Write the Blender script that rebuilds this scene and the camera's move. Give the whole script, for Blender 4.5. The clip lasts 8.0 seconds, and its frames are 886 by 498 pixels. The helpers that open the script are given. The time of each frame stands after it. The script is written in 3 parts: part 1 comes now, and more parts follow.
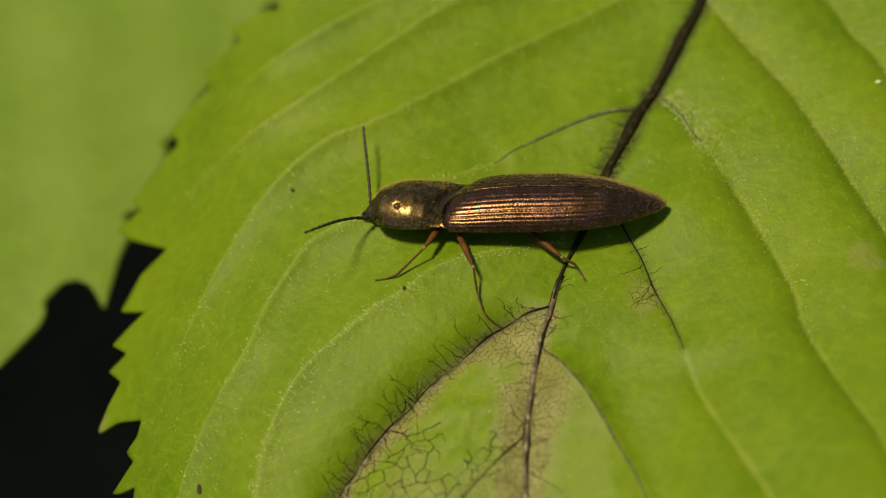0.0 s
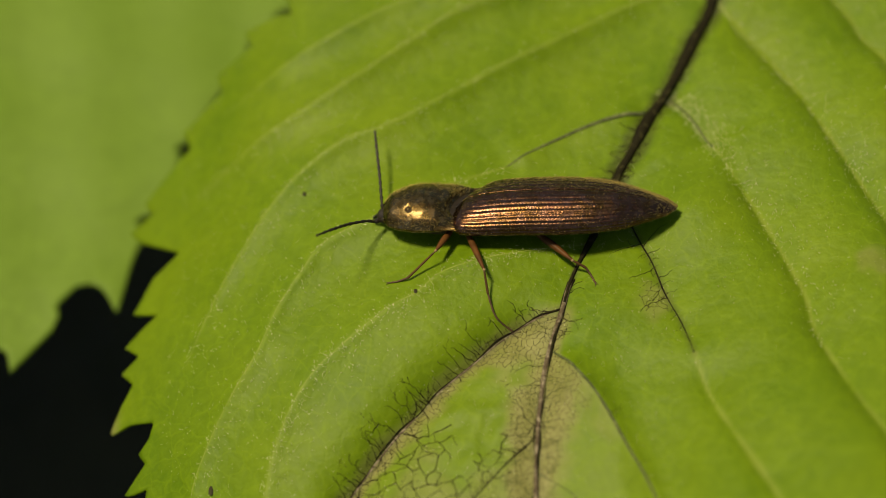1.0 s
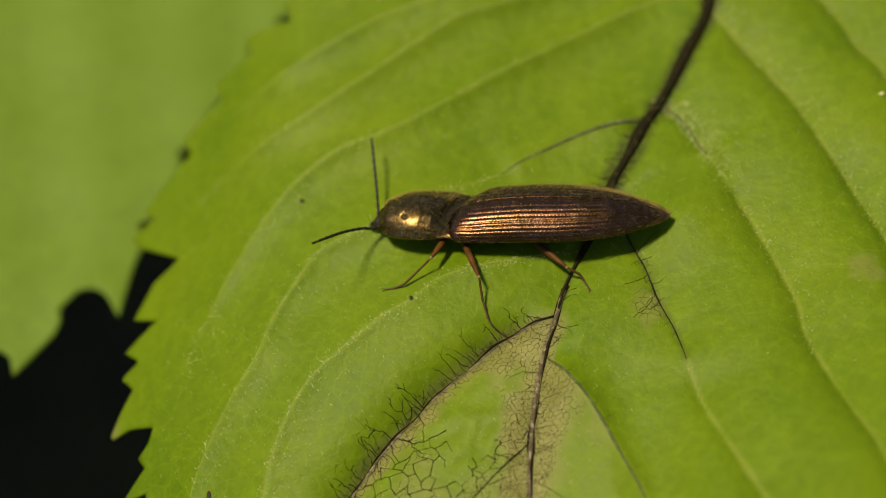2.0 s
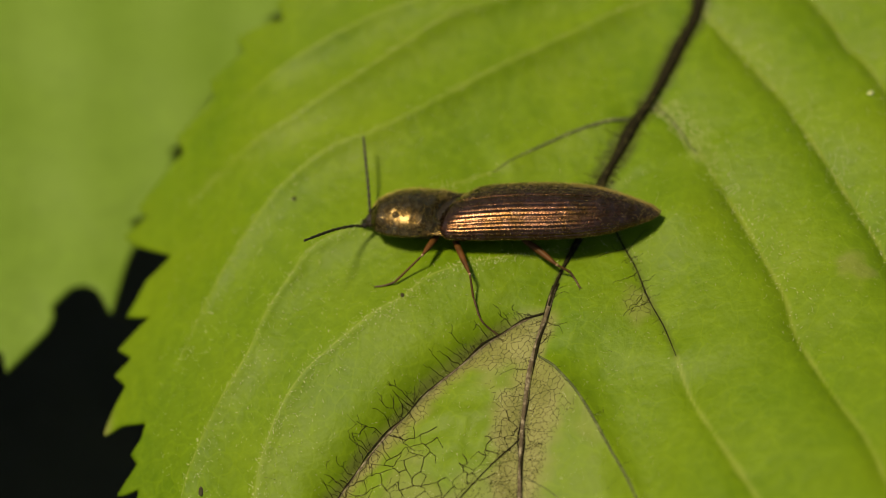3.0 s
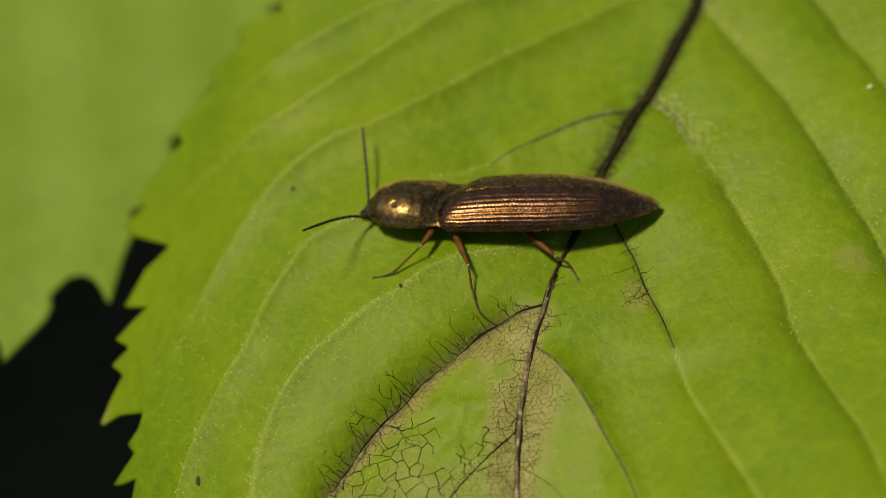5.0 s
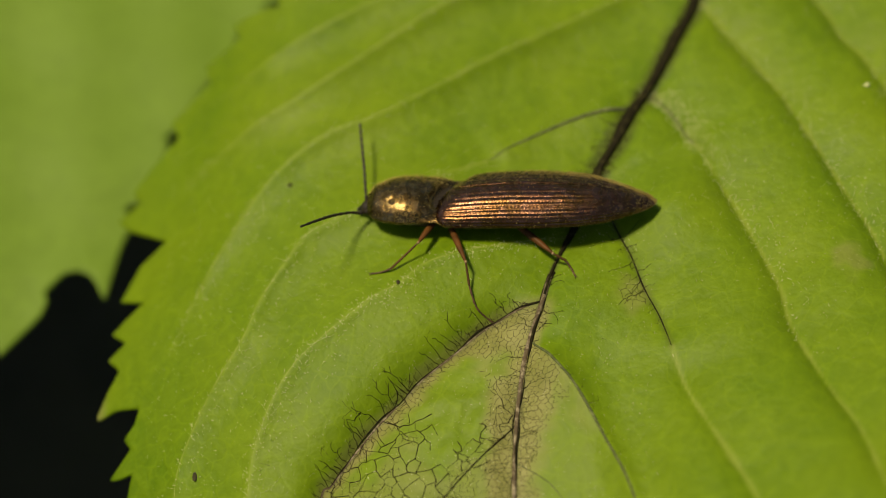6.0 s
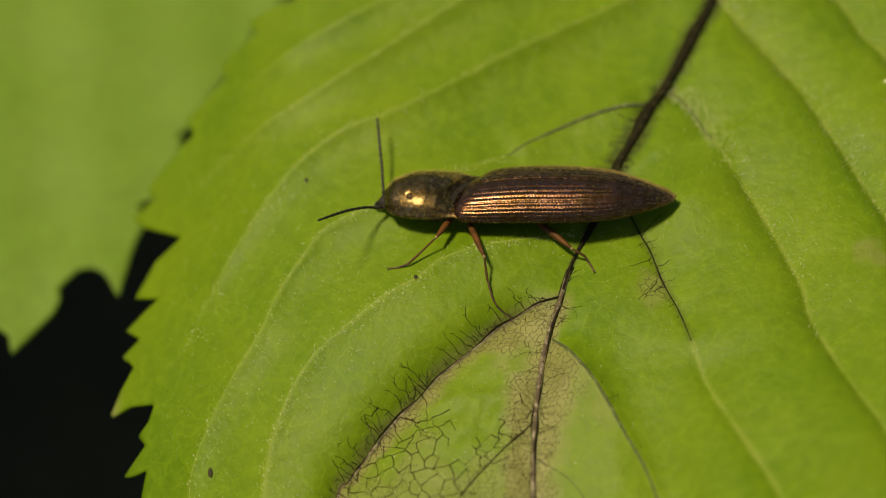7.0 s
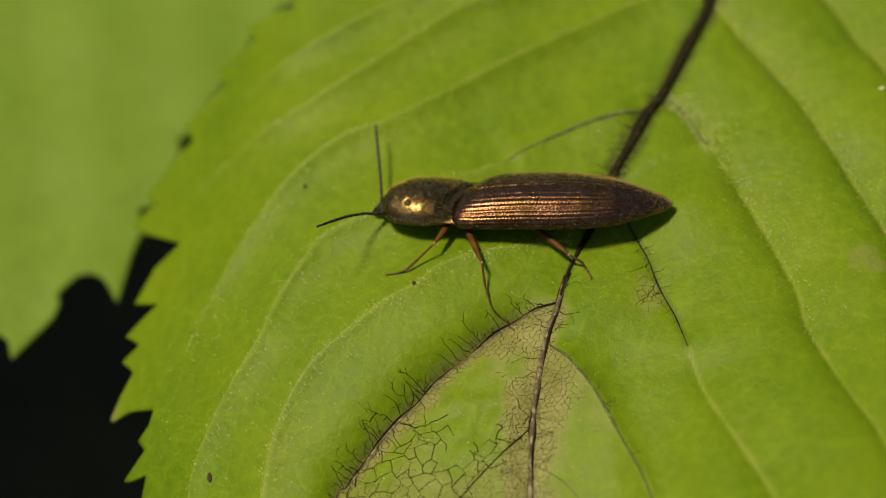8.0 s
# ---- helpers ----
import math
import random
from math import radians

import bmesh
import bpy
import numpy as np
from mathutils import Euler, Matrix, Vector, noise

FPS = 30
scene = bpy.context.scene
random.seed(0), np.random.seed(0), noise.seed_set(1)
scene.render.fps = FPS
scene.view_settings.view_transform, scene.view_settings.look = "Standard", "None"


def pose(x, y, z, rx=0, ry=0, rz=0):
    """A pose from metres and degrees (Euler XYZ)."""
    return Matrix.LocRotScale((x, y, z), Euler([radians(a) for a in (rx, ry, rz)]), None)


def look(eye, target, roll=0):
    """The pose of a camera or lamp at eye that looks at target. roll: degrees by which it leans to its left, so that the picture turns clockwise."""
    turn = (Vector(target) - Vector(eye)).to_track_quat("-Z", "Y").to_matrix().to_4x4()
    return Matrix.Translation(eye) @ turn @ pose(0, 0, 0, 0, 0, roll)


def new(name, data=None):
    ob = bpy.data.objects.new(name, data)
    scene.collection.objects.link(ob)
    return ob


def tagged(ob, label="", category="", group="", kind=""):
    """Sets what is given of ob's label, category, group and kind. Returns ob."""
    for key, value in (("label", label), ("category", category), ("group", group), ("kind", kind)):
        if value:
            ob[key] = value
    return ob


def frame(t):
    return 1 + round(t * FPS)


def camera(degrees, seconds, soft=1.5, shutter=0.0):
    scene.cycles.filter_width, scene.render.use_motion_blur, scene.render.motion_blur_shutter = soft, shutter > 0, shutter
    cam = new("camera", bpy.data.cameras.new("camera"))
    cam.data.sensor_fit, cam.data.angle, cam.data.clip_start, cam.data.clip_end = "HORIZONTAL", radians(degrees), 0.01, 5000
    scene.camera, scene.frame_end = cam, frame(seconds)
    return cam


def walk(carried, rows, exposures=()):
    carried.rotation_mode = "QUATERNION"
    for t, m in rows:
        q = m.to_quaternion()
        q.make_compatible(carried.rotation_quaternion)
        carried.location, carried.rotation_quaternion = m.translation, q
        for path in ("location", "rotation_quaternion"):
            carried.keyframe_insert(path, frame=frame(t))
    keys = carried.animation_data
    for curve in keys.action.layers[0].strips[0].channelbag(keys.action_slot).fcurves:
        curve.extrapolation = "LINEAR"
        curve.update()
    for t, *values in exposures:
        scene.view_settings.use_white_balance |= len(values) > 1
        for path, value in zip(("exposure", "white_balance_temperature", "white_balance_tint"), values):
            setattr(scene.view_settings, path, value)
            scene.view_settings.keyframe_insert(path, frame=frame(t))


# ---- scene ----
cam = camera(22.0, 8.0, soft=0.8)
cam.data.dof.use_dof = True
cam.data.dof.focus_distance = 0.1153
cam.data.dof.aperture_fstop = 19.0
EXPOSURE = 0.22
walk(cam, [
    (0.0, pose(-0.004183, -0.059315, 0.100030, 31.039, 0.478, -0.062)),
    (0.5, pose(-0.004398, -0.059131, 0.099790, 31.002, 0.317, 0.094)),
    (1.0, pose(-0.004053, -0.060102, 0.100009, 31.461, 0.733, 0.181)),
    (1.5, pose(-0.002649, -0.059472, 0.101385, 31.007, 1.231, 0.458)),
    (2.8, pose(-0.002683, -0.060170, 0.101734, 31.208, 1.181, 0.396)),
    (3.0, pose(-0.002582, -0.060172, 0.102072, 31.079, 1.016, 0.427)),
    (3.5, pose(-0.002865, -0.059955, 0.102075, 30.815, 1.097, 0.468)),
    (4.0, pose(-0.002399, -0.059945, 0.101929, 30.979, 1.260, 0.763)),
    (4.5, pose(-0.002809, -0.059989, 0.102014, 30.886, 0.884, 0.712)),
    (4.7, pose(-0.002690, -0.060203, 0.101831, 31.006, 0.835, 0.690)),
    (5.8, pose(-0.003087, -0.060761, 0.101865, 31.090, 0.456, 0.560)),
    (6.0, pose(-0.003350, -0.060657, 0.101780, 31.043, 0.343, 0.619)),
    (6.5, pose(-0.004243, -0.060691, 0.101724, 31.019, 0.131, 0.441)),
    (7.0, pose(-0.004524, -0.061462, 0.100415, 31.597, 0.152, 0.691)),
    (7.5, pose(-0.004359, -0.061473, 0.101073, 31.553, 0.244, 0.656)),
    (8.0, pose(-0.004635, -0.061699, 0.101041, 31.687, 0.048, 0.657)),
], exposures=[(0.0, EXPOSURE, 7350, 12), (8.0, EXPOSURE, 7350, 12)])

# ---- light: one sun and the sky ----
SUN = Vector((-0.40, 0.06, 1.0)).normalized()
world = bpy.data.worlds.new("sky")
scene.world = world
world.use_nodes = True
wn = world.node_tree
sky = wn.nodes.new("ShaderNodeTexSky")
sky.sky_type = "NISHITA"
sky.sun_disc = False
sky.sun_elevation = math.asin(SUN.z)
sky.sun_rotation = math.atan2(SUN.x, SUN.y)
wn.links.new(sky.outputs["Color"], wn.nodes["Background"].inputs["Color"])
wn.nodes["Background"].inputs["Strength"].default_value = 0.08
sun_data = bpy.data.lights.new("sun", "SUN")
sun_data.energy = 4.5
sun_data.angle = radians(9)
sun_data.color = (1.0, 0.90, 0.62)
sun = new("sun", sun_data)
sun.matrix_world = look(SUN * 2.0, (0, 0, 0))

MM = 0.001
rng = np.random.default_rng(7)


# ---- materials ----
class Nodes:
    """A material's node tree with short names."""

    def __init__(self, name):
        self.mat = bpy.data.materials.new(name)
        self.mat.use_nodes = True
        self.tree = self.mat.node_tree
        self.bsdf = self.tree.nodes["Principled BSDF"]
        self.out = self.tree.nodes["Material Output"]
        self.coord = self.tree.nodes.new("ShaderNodeTexCoord").outputs["Object"]

    def link(self, a, b):
        self.tree.links.new(a, b)

    def put(self, socket, value):
        if hasattr(value, "is_linked"):
            self.link(value, socket)
        else:
            socket.default_value = value

    def noise(self, scale, detail=4.0, rough=0.55, vector=None):
        n = self.tree.nodes.new("ShaderNodeTexNoise")
        n.inputs["Scale"].default_value = scale
        n.inputs["Detail"].default_value = detail
        n.inputs["Roughness"].default_value = rough
        self.link(vector or self.coord, n.inputs["Vector"])
        return n.outputs["Fac"]

    def cells(self, scale, feature="DISTANCE_TO_EDGE", vector=None):
        n = self.tree.nodes.new("ShaderNodeTexVoronoi")
        n.feature = feature
        n.inputs["Scale"].default_value = scale
        self.link(vector or self.coord, n.inputs["Vector"])
        return n.outputs["Distance"]

    def warped(self, scale, amount):
        n = self.tree.nodes.new("ShaderNodeTexNoise")
        n.inputs["Scale"].default_value = scale
        self.link(self.coord, n.inputs["Vector"])
        m = self.tree.nodes.new("ShaderNodeVectorMath")
        m.operation = "MULTIPLY_ADD"
        self.link(n.outputs["Color"], m.inputs[0])
        m.inputs[1].default_value = (amount, amount, amount)
        self.link(self.coord, m.inputs[2])
        return m.outputs[0]

    def ramp(self, fac, *stops):
        n = self.tree.nodes.new("ShaderNodeValToRGB")
        e = n.color_ramp.elements
        while len(e) < len(stops):
            e.new(0.5)
        for el, (p, c) in zip(e, stops):
            el.position = p
            el.color = (c, c, c, 1) if isinstance(c, (int, float)) else (*c, 1)
        self.link(fac, n.inputs["Fac"])
        return n.outputs["Color"]

    def mix(self, fac, a, b, blend="MIX"):
        n = self.tree.nodes.new("ShaderNodeMix")
        n.data_type, n.blend_type = "RGBA", blend
        for s, v in ((n.inputs["Factor"], fac), (n.inputs["A"], a), (n.inputs["B"], b)):
            self.put(s, (*v, 1) if isinstance(v, tuple) and len(v) == 3 else v)
        return n.outputs["Result"]

    def math(self, op, a, b=0.0, clamp=False):
        n = self.tree.nodes.new("ShaderNodeMath")
        n.operation, n.use_clamp = op, clamp
        self.put(n.inputs[0], a)
        self.put(n.inputs[1], b)
        return n.outputs[0]

    def attr(self, name):
        n = self.tree.nodes.new("ShaderNodeAttribute")
        n.attribute_name = name
        return n.outputs["Fac"]

    def bump(self, height, distance, strength=1.0, normal=None):
        n = self.tree.nodes.new("ShaderNodeBump")
        n.inputs["Strength"].default_value = strength
        n.inputs["Distance"].default_value = distance
        self.link(height, n.inputs["Height"])
        if normal:
            self.link(normal, n.inputs["Normal"])
        return n.outputs["Normal"]

    def set(self, **values):
        for key, v in values.items():
            s = self.bsdf.inputs[key.replace("_", " ")]
            self.put(s, (*v, 1) if isinstance(v, tuple) and len(v) == 3 else v)
        return self


def leaf_material(name, light, deep, through_light, stained):
    n = Nodes(name)
    broad = n.noise(140, 3)
    fine = n.noise(1600, 5)
    col = n.mix(n.ramp(broad, (0.3, 0.0), (0.7, 1.0)), deep, light)
    col = n.mix(n.ramp(fine, (0.36, 0.0), (0.72, 0.35)), col, tuple(min(1.0, c * 1.4 + 0.002) for c in light))
    patchy = n.noise(480, 4, 0.6)
    col = n.mix(n.ramp(patchy, (0.42, 0.0), (0.72, 0.2)), col, tuple(c * 0.72 for c in deep))
    lines = n.cells(820, vector=n.warped(600, 0.0012))
    col = n.mix(n.ramp(lines, (0.0, 0.22), (0.045, 0.0)), col, tuple(min(1.0, c * 1.5) for c in light))
    mesh = n.cells(1900, vector=n.warped(900, 0.0004))
    col = n.mix(n.ramp(mesh, (0.0, 0.07), (0.12, 0.0)), col, tuple(c * 0.6 for c in deep))
    if stained:
        stain, dark, pale = n.attr("stain"), n.attr("dark"), n.attr("pale")
        col = n.mix(n.math("MULTIPLY", pale, 0.55), col, (0.30, 0.34, 0.07))
        tan = n.mix(n.ramp(n.noise(900, 5), (0.3, 0.0), (0.7, 1.0)), (0.175, 0.178, 0.046), (0.268, 0.262, 0.092))
        col = n.mix(n.math("MULTIPLY", stain, 0.95), col, tan)
        col = n.mix(dark, col, (0.028, 0.02, 0.012))
    relief = n.math("ADD", n.math("MULTIPLY", mesh, 0.12), n.math("MULTIPLY", fine, 0.9))
    nrm = n.bump(relief, 0.00009, 0.9)
    n.set(Base_Color=col, Roughness=n.math("ADD", n.math("MULTIPLY", fine, 0.16), 0.44), Normal=nrm)
    n.bsdf.inputs["Specular IOR Level"].default_value = 0.2
    tr = n.tree.nodes.new("ShaderNodeBsdfTranslucent")
    n.put(tr.inputs["Color"], n.mix(1.0, col, (*through_light, 1), "MULTIPLY"))
    mx = n.tree.nodes.new("ShaderNodeMixShader")
    mx.inputs[0].default_value = 0.3
    n.link(n.bsdf.outputs[0], mx.inputs[1])
    n.link(tr.outputs[0], mx.inputs[2])
    n.link(mx.outputs[0], n.out.inputs["Surface"])
    return n.mat


def plain(name, a, b, scale, rough, metal=0.0, bump=0.0, bump_scale=3000, spec=0.3, **more):
    n = Nodes(name)
    col = n.mix(n.ramp(n.noise(scale, 5), (0.3, 0.0), (0.7, 1.0)), a, b)
    n.set(Base_Color=col, Roughness=rough, Metallic=metal, Specular_IOR_Level=spec, **more)
    if bump:
        n.set(Normal=n.bump(n.noise(bump_scale, 4), bump))
    return n.mat


def shell_material(name, a, b, c, rough, pit_scale, depth):
    """Bronzed wing case: metal with fine punctures and blotches of hue."""
    n = Nodes(name)
    blot = n.noise(420, 3)
    col = n.mix(n.ramp(blot, (0.35, 0.0), (0.65, 1.0)), a, b)
    col = n.mix(n.ramp(n.noise(2600, 4), (0.45, 0.0), (0.75, 0.6)), col, c)
    pits = n.cells(pit_scale, "F1")
    grain = n.noise(26000, 3)
    h = n.math("ADD", n.ramp(pits, (0.05, 0.0), (0.4, 1.0)), n.math("MULTIPLY", grain, 0.6))
    n.set(Base_Color=col, Metallic=1.0, Roughness=n.math("ADD", n.math("MULTIPLY", n.noise(3000, 3), 0.14), rough),
          Normal=n.bump(h, depth, 0.8))
    return n.mat


LEAF = leaf_material("leaf_green", (0.137, 0.212, 0.004), (0.090, 0.168, 0.002), (1.1, 1.25, 0.5), True)
LOW_LEAF = leaf_material("lower_leaf_green", (0.137, 0.225, 0.024), (0.122, 0.212, 0.018), (1.1, 1.25, 0.5), False)


def vein_material(name, dark, pale, share):
    """Dead vein: dark bark-like skin with pale dry flecks."""
    n = Nodes(name)
    flecks = n.noise(2600, 5, 0.65)
    col = n.mix(n.ramp(flecks, (share, 0.0), (share + 0.13, 1.0)), dark, pale)
    col = n.mix(n.ramp(n.noise(9000, 3), (0.4, 0.0), (0.7, 0.6)), col, tuple(c * 0.5 for c in dark))
    n.set(Base_Color=col, Roughness=0.7, Normal=n.bump(flecks, 0.00004))
    n.bsdf.inputs["Specular IOR Level"].default_value = 0.06
    return n.mat


RIB_DARK = vein_material("dark_vein", (0.012, 0.0105, 0.0035), (0.062, 0.056, 0.02), 0.55)
RIB_BROWN = vein_material("brown_vein", (0.085, 0.065, 0.038), (0.27, 0.23, 0.15), 0.48)
VEINLET = vein_material("veinlet", (0.015, 0.012, 0.004), (0.046, 0.036, 0.013), 0.52)
NET = vein_material("brown_net", (0.035, 0.028, 0.009), (0.09, 0.075, 0.028), 0.5)
RIB_GREY = vein_material("grey_vein", (0.07, 0.085, 0.03), (0.14, 0.16, 0.06), 0.5)
RIB_PALE = plain("pale_vein", (0.10, 0.165, 0.003), (0.20, 0.25, 0.03), 1900, 0.6, bump=0.00003)
HAIR_PALE = plain("leaf_hair", (0.55, 0.57, 0.28), (0.70, 0.70, 0.42), 900, 0.35)
STEM = plain("stem", (0.09, 0.12, 0.03), (0.14, 0.16, 0.05), 600, 0.5)
# Near-black: shade beneath the leaves is partly put into this colour.
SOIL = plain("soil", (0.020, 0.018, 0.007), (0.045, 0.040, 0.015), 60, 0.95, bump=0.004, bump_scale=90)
ELYTRA = shell_material("bronze_wing_case", (0.076, 0.039, 0.012), (0.102, 0.045, 0.030), (0.18, 0.098, 0.076), 0.2, 13000, 0.000007)
PRONOTUM = shell_material("brassy_shield", (0.072, 0.042, 0.012), (0.10, 0.062, 0.020), (0.24, 0.18, 0.10), 0.2, 9500, 0.000016)
BLACK = plain("black_horn", (0.008, 0.006, 0.004), (0.020, 0.014, 0.008), 2500, 0.5, bump=0.00001, bump_scale=9000)
UNDER = plain("dark_underside", (0.03, 0.02, 0.012), (0.07, 0.045, 0.026), 1500, 0.45, 0.2, bump=0.00001, bump_scale=9000)
LEG = plain("reddish_leg", (0.05, 0.020, 0.005), (0.105, 0.042, 0.010), 1800, 0.5, spec=0.12)
SHIN = plain("brown_shin", (0.04, 0.021, 0.007), (0.085, 0.046, 0.015), 1800, 0.42, spec=0.15)
JOINT = plain("leg_joint", (0.16, 0.10, 0.045), (0.28, 0.19, 0.09), 1800, 0.3)
FOOT = plain("dark_foot", (0.03, 0.016, 0.008), (0.085, 0.045, 0.02), 1800, 0.4)
GOLD_HAIR = plain("gold_hair", (0.34, 0.25, 0.065), (0.50, 0.38, 0.11), 900, 0.4)


# ---- building blocks (lengths in millimetres) ----
def part(name, verts, faces, material, parent=None, label="", smooth=True, origin=(0, 0, 0)):
    v = (np.asarray(verts, float) - np.asarray(origin, float)) * MM
    me = bpy.data.meshes.new(name)
    me.from_pydata(v.tolist(), [], faces.tolist() if hasattr(faces, "tolist") else faces)
    if smooth:
        me.polygons.foreach_set("use_smooth", np.ones(len(me.polygons), bool))
    me.materials.append(material)
    ob = new(name, me)
    if parent:
        ob.parent = parent
    return tagged(ob, label)


def spline(points, step):
    """A smooth line through the points, as an array with about that step."""
    p = np.asarray(points, float)
    p = np.vstack([2 * p[0] - p[1], p, 2 * p[-1] - p[-2]])
    out = []
    for a, b, c, d in zip(p, p[1:], p[2:], p[3:]):
        k = max(2, int(np.linalg.norm(c - b) / step) + 1)
        t = np.linspace(0, 1, k, endpoint=False)[:, None]
        out.append(0.5 * (2 * b + (c - a) * t + (2 * a - 5 * b + 4 * c - d) * t**2 + (3 * b - a - 3 * c + d) * t**3))
    return np.vstack(out + [p[-2][None]])


def tube(line, radii, sides=8, caps=True, flat=1.0):
    """A tube along a line with a radius at every point."""
    line, n = np.asarray(line, float), len(line)
    radii = np.broadcast_to(np.asarray(radii, float), (n,))
    tan = np.gradient(line, axis=0)
    tan /= np.linalg.norm(tan, axis=1)[:, None] + 1e-12
    up = np.where(np.abs(tan[:, 2:3]) > 0.9, np.array([[1.0, 0, 0]]), np.array([[0, 0, 1.0]]))
    a = np.cross(tan, up)
    a /= np.linalg.norm(a, axis=1)[:, None] + 1e-12
    b = np.cross(a, tan)
    ang = np.linspace(0, 2 * np.pi, sides, endpoint=False)
    v = line[:, None] + radii[:, None, None] * (a[:, None] * np.cos(ang)[None, :, None] + flat * b[:, None] * np.sin(ang)[None, :, None])
    i, j = np.arange(n - 1)[:, None] * sides, np.arange(sides)
    k = (j + 1) % sides
    f = np.stack([i + j, i + k, i + sides + k, i + sides + j], -1).reshape(-1, 4).tolist()
    if caps:
        f += [list(range(sides))[::-1], list(range((n - 1) * sides, n * sides))]
    return v.reshape(-1, 3), f


def joined(pieces):
    """Several (verts, faces) as one."""
    vs, fs, o = [], [], 0
    for v, f in pieces:
        vs.append(np.asarray(v, float))
        fs += [[i + o for i in q] for q in f]
        o += len(v)
    return np.vstack(vs), fs


def distance(p, line):
    """Distance of points p (n, 2) to a line (m, 2), how far along it (0 to 1), and the side (+ left)."""
    best, along, side = np.full(len(p), 1e9), np.zeros(len(p)), np.zeros(len(p))
    m = len(line) - 1
    for i, (a, b) in enumerate(zip(line, line[1:])):
        ab = b - a
        t = np.clip(((p - a) @ ab) / (ab @ ab + 1e-12), 0, 1)
        q = p - a - t[:, None] * ab
        d = np.hypot(q[:, 0], q[:, 1])
        s = d < best
        best[s], along[s] = d[s], (i + t[s]) / m
        side[s] = np.sign(ab[0] * (p[s, 1] - a[1]) - ab[1] * (p[s, 0] - a[0]))
    return best, along, side


def wobble(x, y, scale, seed=0.0):
    """Smooth irregular value, about -1 to 1."""
    r = np.random.default_rng(int(seed * 100) + 5)
    z = 0
    for k in range(6):
        ang, ph = r.uniform(0, 2 * np.pi), r.uniform(0, 6.3)
        w = scale * r.uniform(0.6, 1.7)
        z = z + np.sin((x * np.cos(ang) + y * np.sin(ang)) * w + ph + 1.3 * np.sin((x * np.sin(ang) - y * np.cos(ang)) * w * 0.7 + ph * 2))
    return z / 3.2


def ease(a, b, x):
    t = np.clip((x - a) / (b - a), 0, 1)
    return t * t * (3 - 2 * t)


# ---- the leaf's veins, in its own plane ----
VEINS = {
    "midrib": [(10.36, 25.56), (9.78, 20.73), (9.07, 15.9), (7.98, 13.49), (7.16, 11.72), (6.29, 10.11), (5.24, 8.33), (4.37, 6.54), (3.49, 4.85), (2.5, 2.08), (1.1, -0.92), (0.5, -2.91), (-0.29, -5.46), (-0.67, -7.82), (-0.86, -9.64), (-0.95, -11.56), (-1.12, -16.84), (-2, -28), (-3, -38)],
    "A": [(8.35, 17.05), (5.34, 16.14), (-1.8, 12.3), (-5.4, 10.1), (-8.6, 8.3), (-10.7, 7.61), (-12.71, 6.2), (-14.34, 4.44), (-15.88, 2.15), (-17.24, -0.24), (-18.83, -3.82)],
    "B": [(9.3, 19.84), (-2.4, 16.2), (-5.3, 15), (-9.8, 11.8), (-12.91, 9.71), (-15.88, 8.27), (-18.93, 6.84)],
    "C": [(9.69, 21.74), (-6.8, 16.3), (-8.8, 15.6), (-12.41, 13.68), (-15.05, 12.26), (-17.55, 11.39)],
    "grey_left": [(5.15, 8.9), (2.69, 8.26), (1.2, 7.67), (-0.7, 6.7), (-2.2, 5.8)],
    "D": [(-2.2, 5.8), (-4.9, 4.6), (-7.8, 3.1), (-9.6, 2.4), (-11.7, 1.44), (-12.81, -0.11), (-13.93, -1.92), (-14.86, -4.29), (-16.14, -6.37), (-17.36, -8.69), (-18.18, -11.16), (-17.96, -14.45)],
    "E": [(1.99, 0.94), (-4.8, -0.6), (-6.8, -2), (-8.3, -2.8), (-10.61, -4.63), (-12.24, -6.23), (-13.4, -8.36), (-14.17, -11.14), (-14.27, -15.76)],
    "F": [(0.5, -2.91), (-0.85, -3.31), (-1.86, -3.72), (-3.01, -4.5), (-4.15, -5.47), (-5.53, -6.56), (-6.72, -7.81), (-7.84, -8.95), (-8.96, -10.32), (-10.07, -11.8), (-10.67, -12.66), (-11.21, -18.72)],
    "grey_right": [(6.12, 10.06), (6.9, 9.36), (7.77, 8.04), (8.54, 6.34)],
    "R1": [(8.63, 6.32), (9.78, 4.18), (11.1, 1.27), (12.46, -2.42), (12.88, -4.89), (14.41, -8.98), (15.72, -12.22), (16.59, -16.97)],
    "R2": [(8.92, 16.35), (11.76, 12.33), (13.42, 9.69), (14.97, 6.39), (16.22, 3.65), (17.71, -0.02), (18.66, -5.23)],
    "R3": [(9.78, 21.72), (13.06, 19.48), (16.06, 15.63), (17.04, 13.49), (18.35, 11.53), (20.54, 6.08)],
    "R4": [(3.19, 4.47), (3.59, 3.49), (4.27, 1.51), (4.64, 0.59), (5.08, -0.39), (5.51, -1.83), (5.89, -2.85), (6.45, -4.22), (6.88, -5.88)],
    "R4_pale": [(6.88, -5.88), (7.73, -8.73), (9.29, -12.32), (10.45, -15.09), (11.38, -19.63)],
    "R5": [(-0.09, -5.09), (0.92, -6.39), (2.04, -7.88), (3.38, -10.61), (4.58, -13.46), (5.56, -17.72)],
    "G": [(-0.86, -9.55), (-2.48, -11.1), (-3.89, -12.58), (-5.02, -14.05)],
    "H": [(-0.95, -11.47), (0.79, -12.76), (1.71, -14.08)],
}
LINES = {k: spline(v, 0.5) for k, v in VEINS.items()}
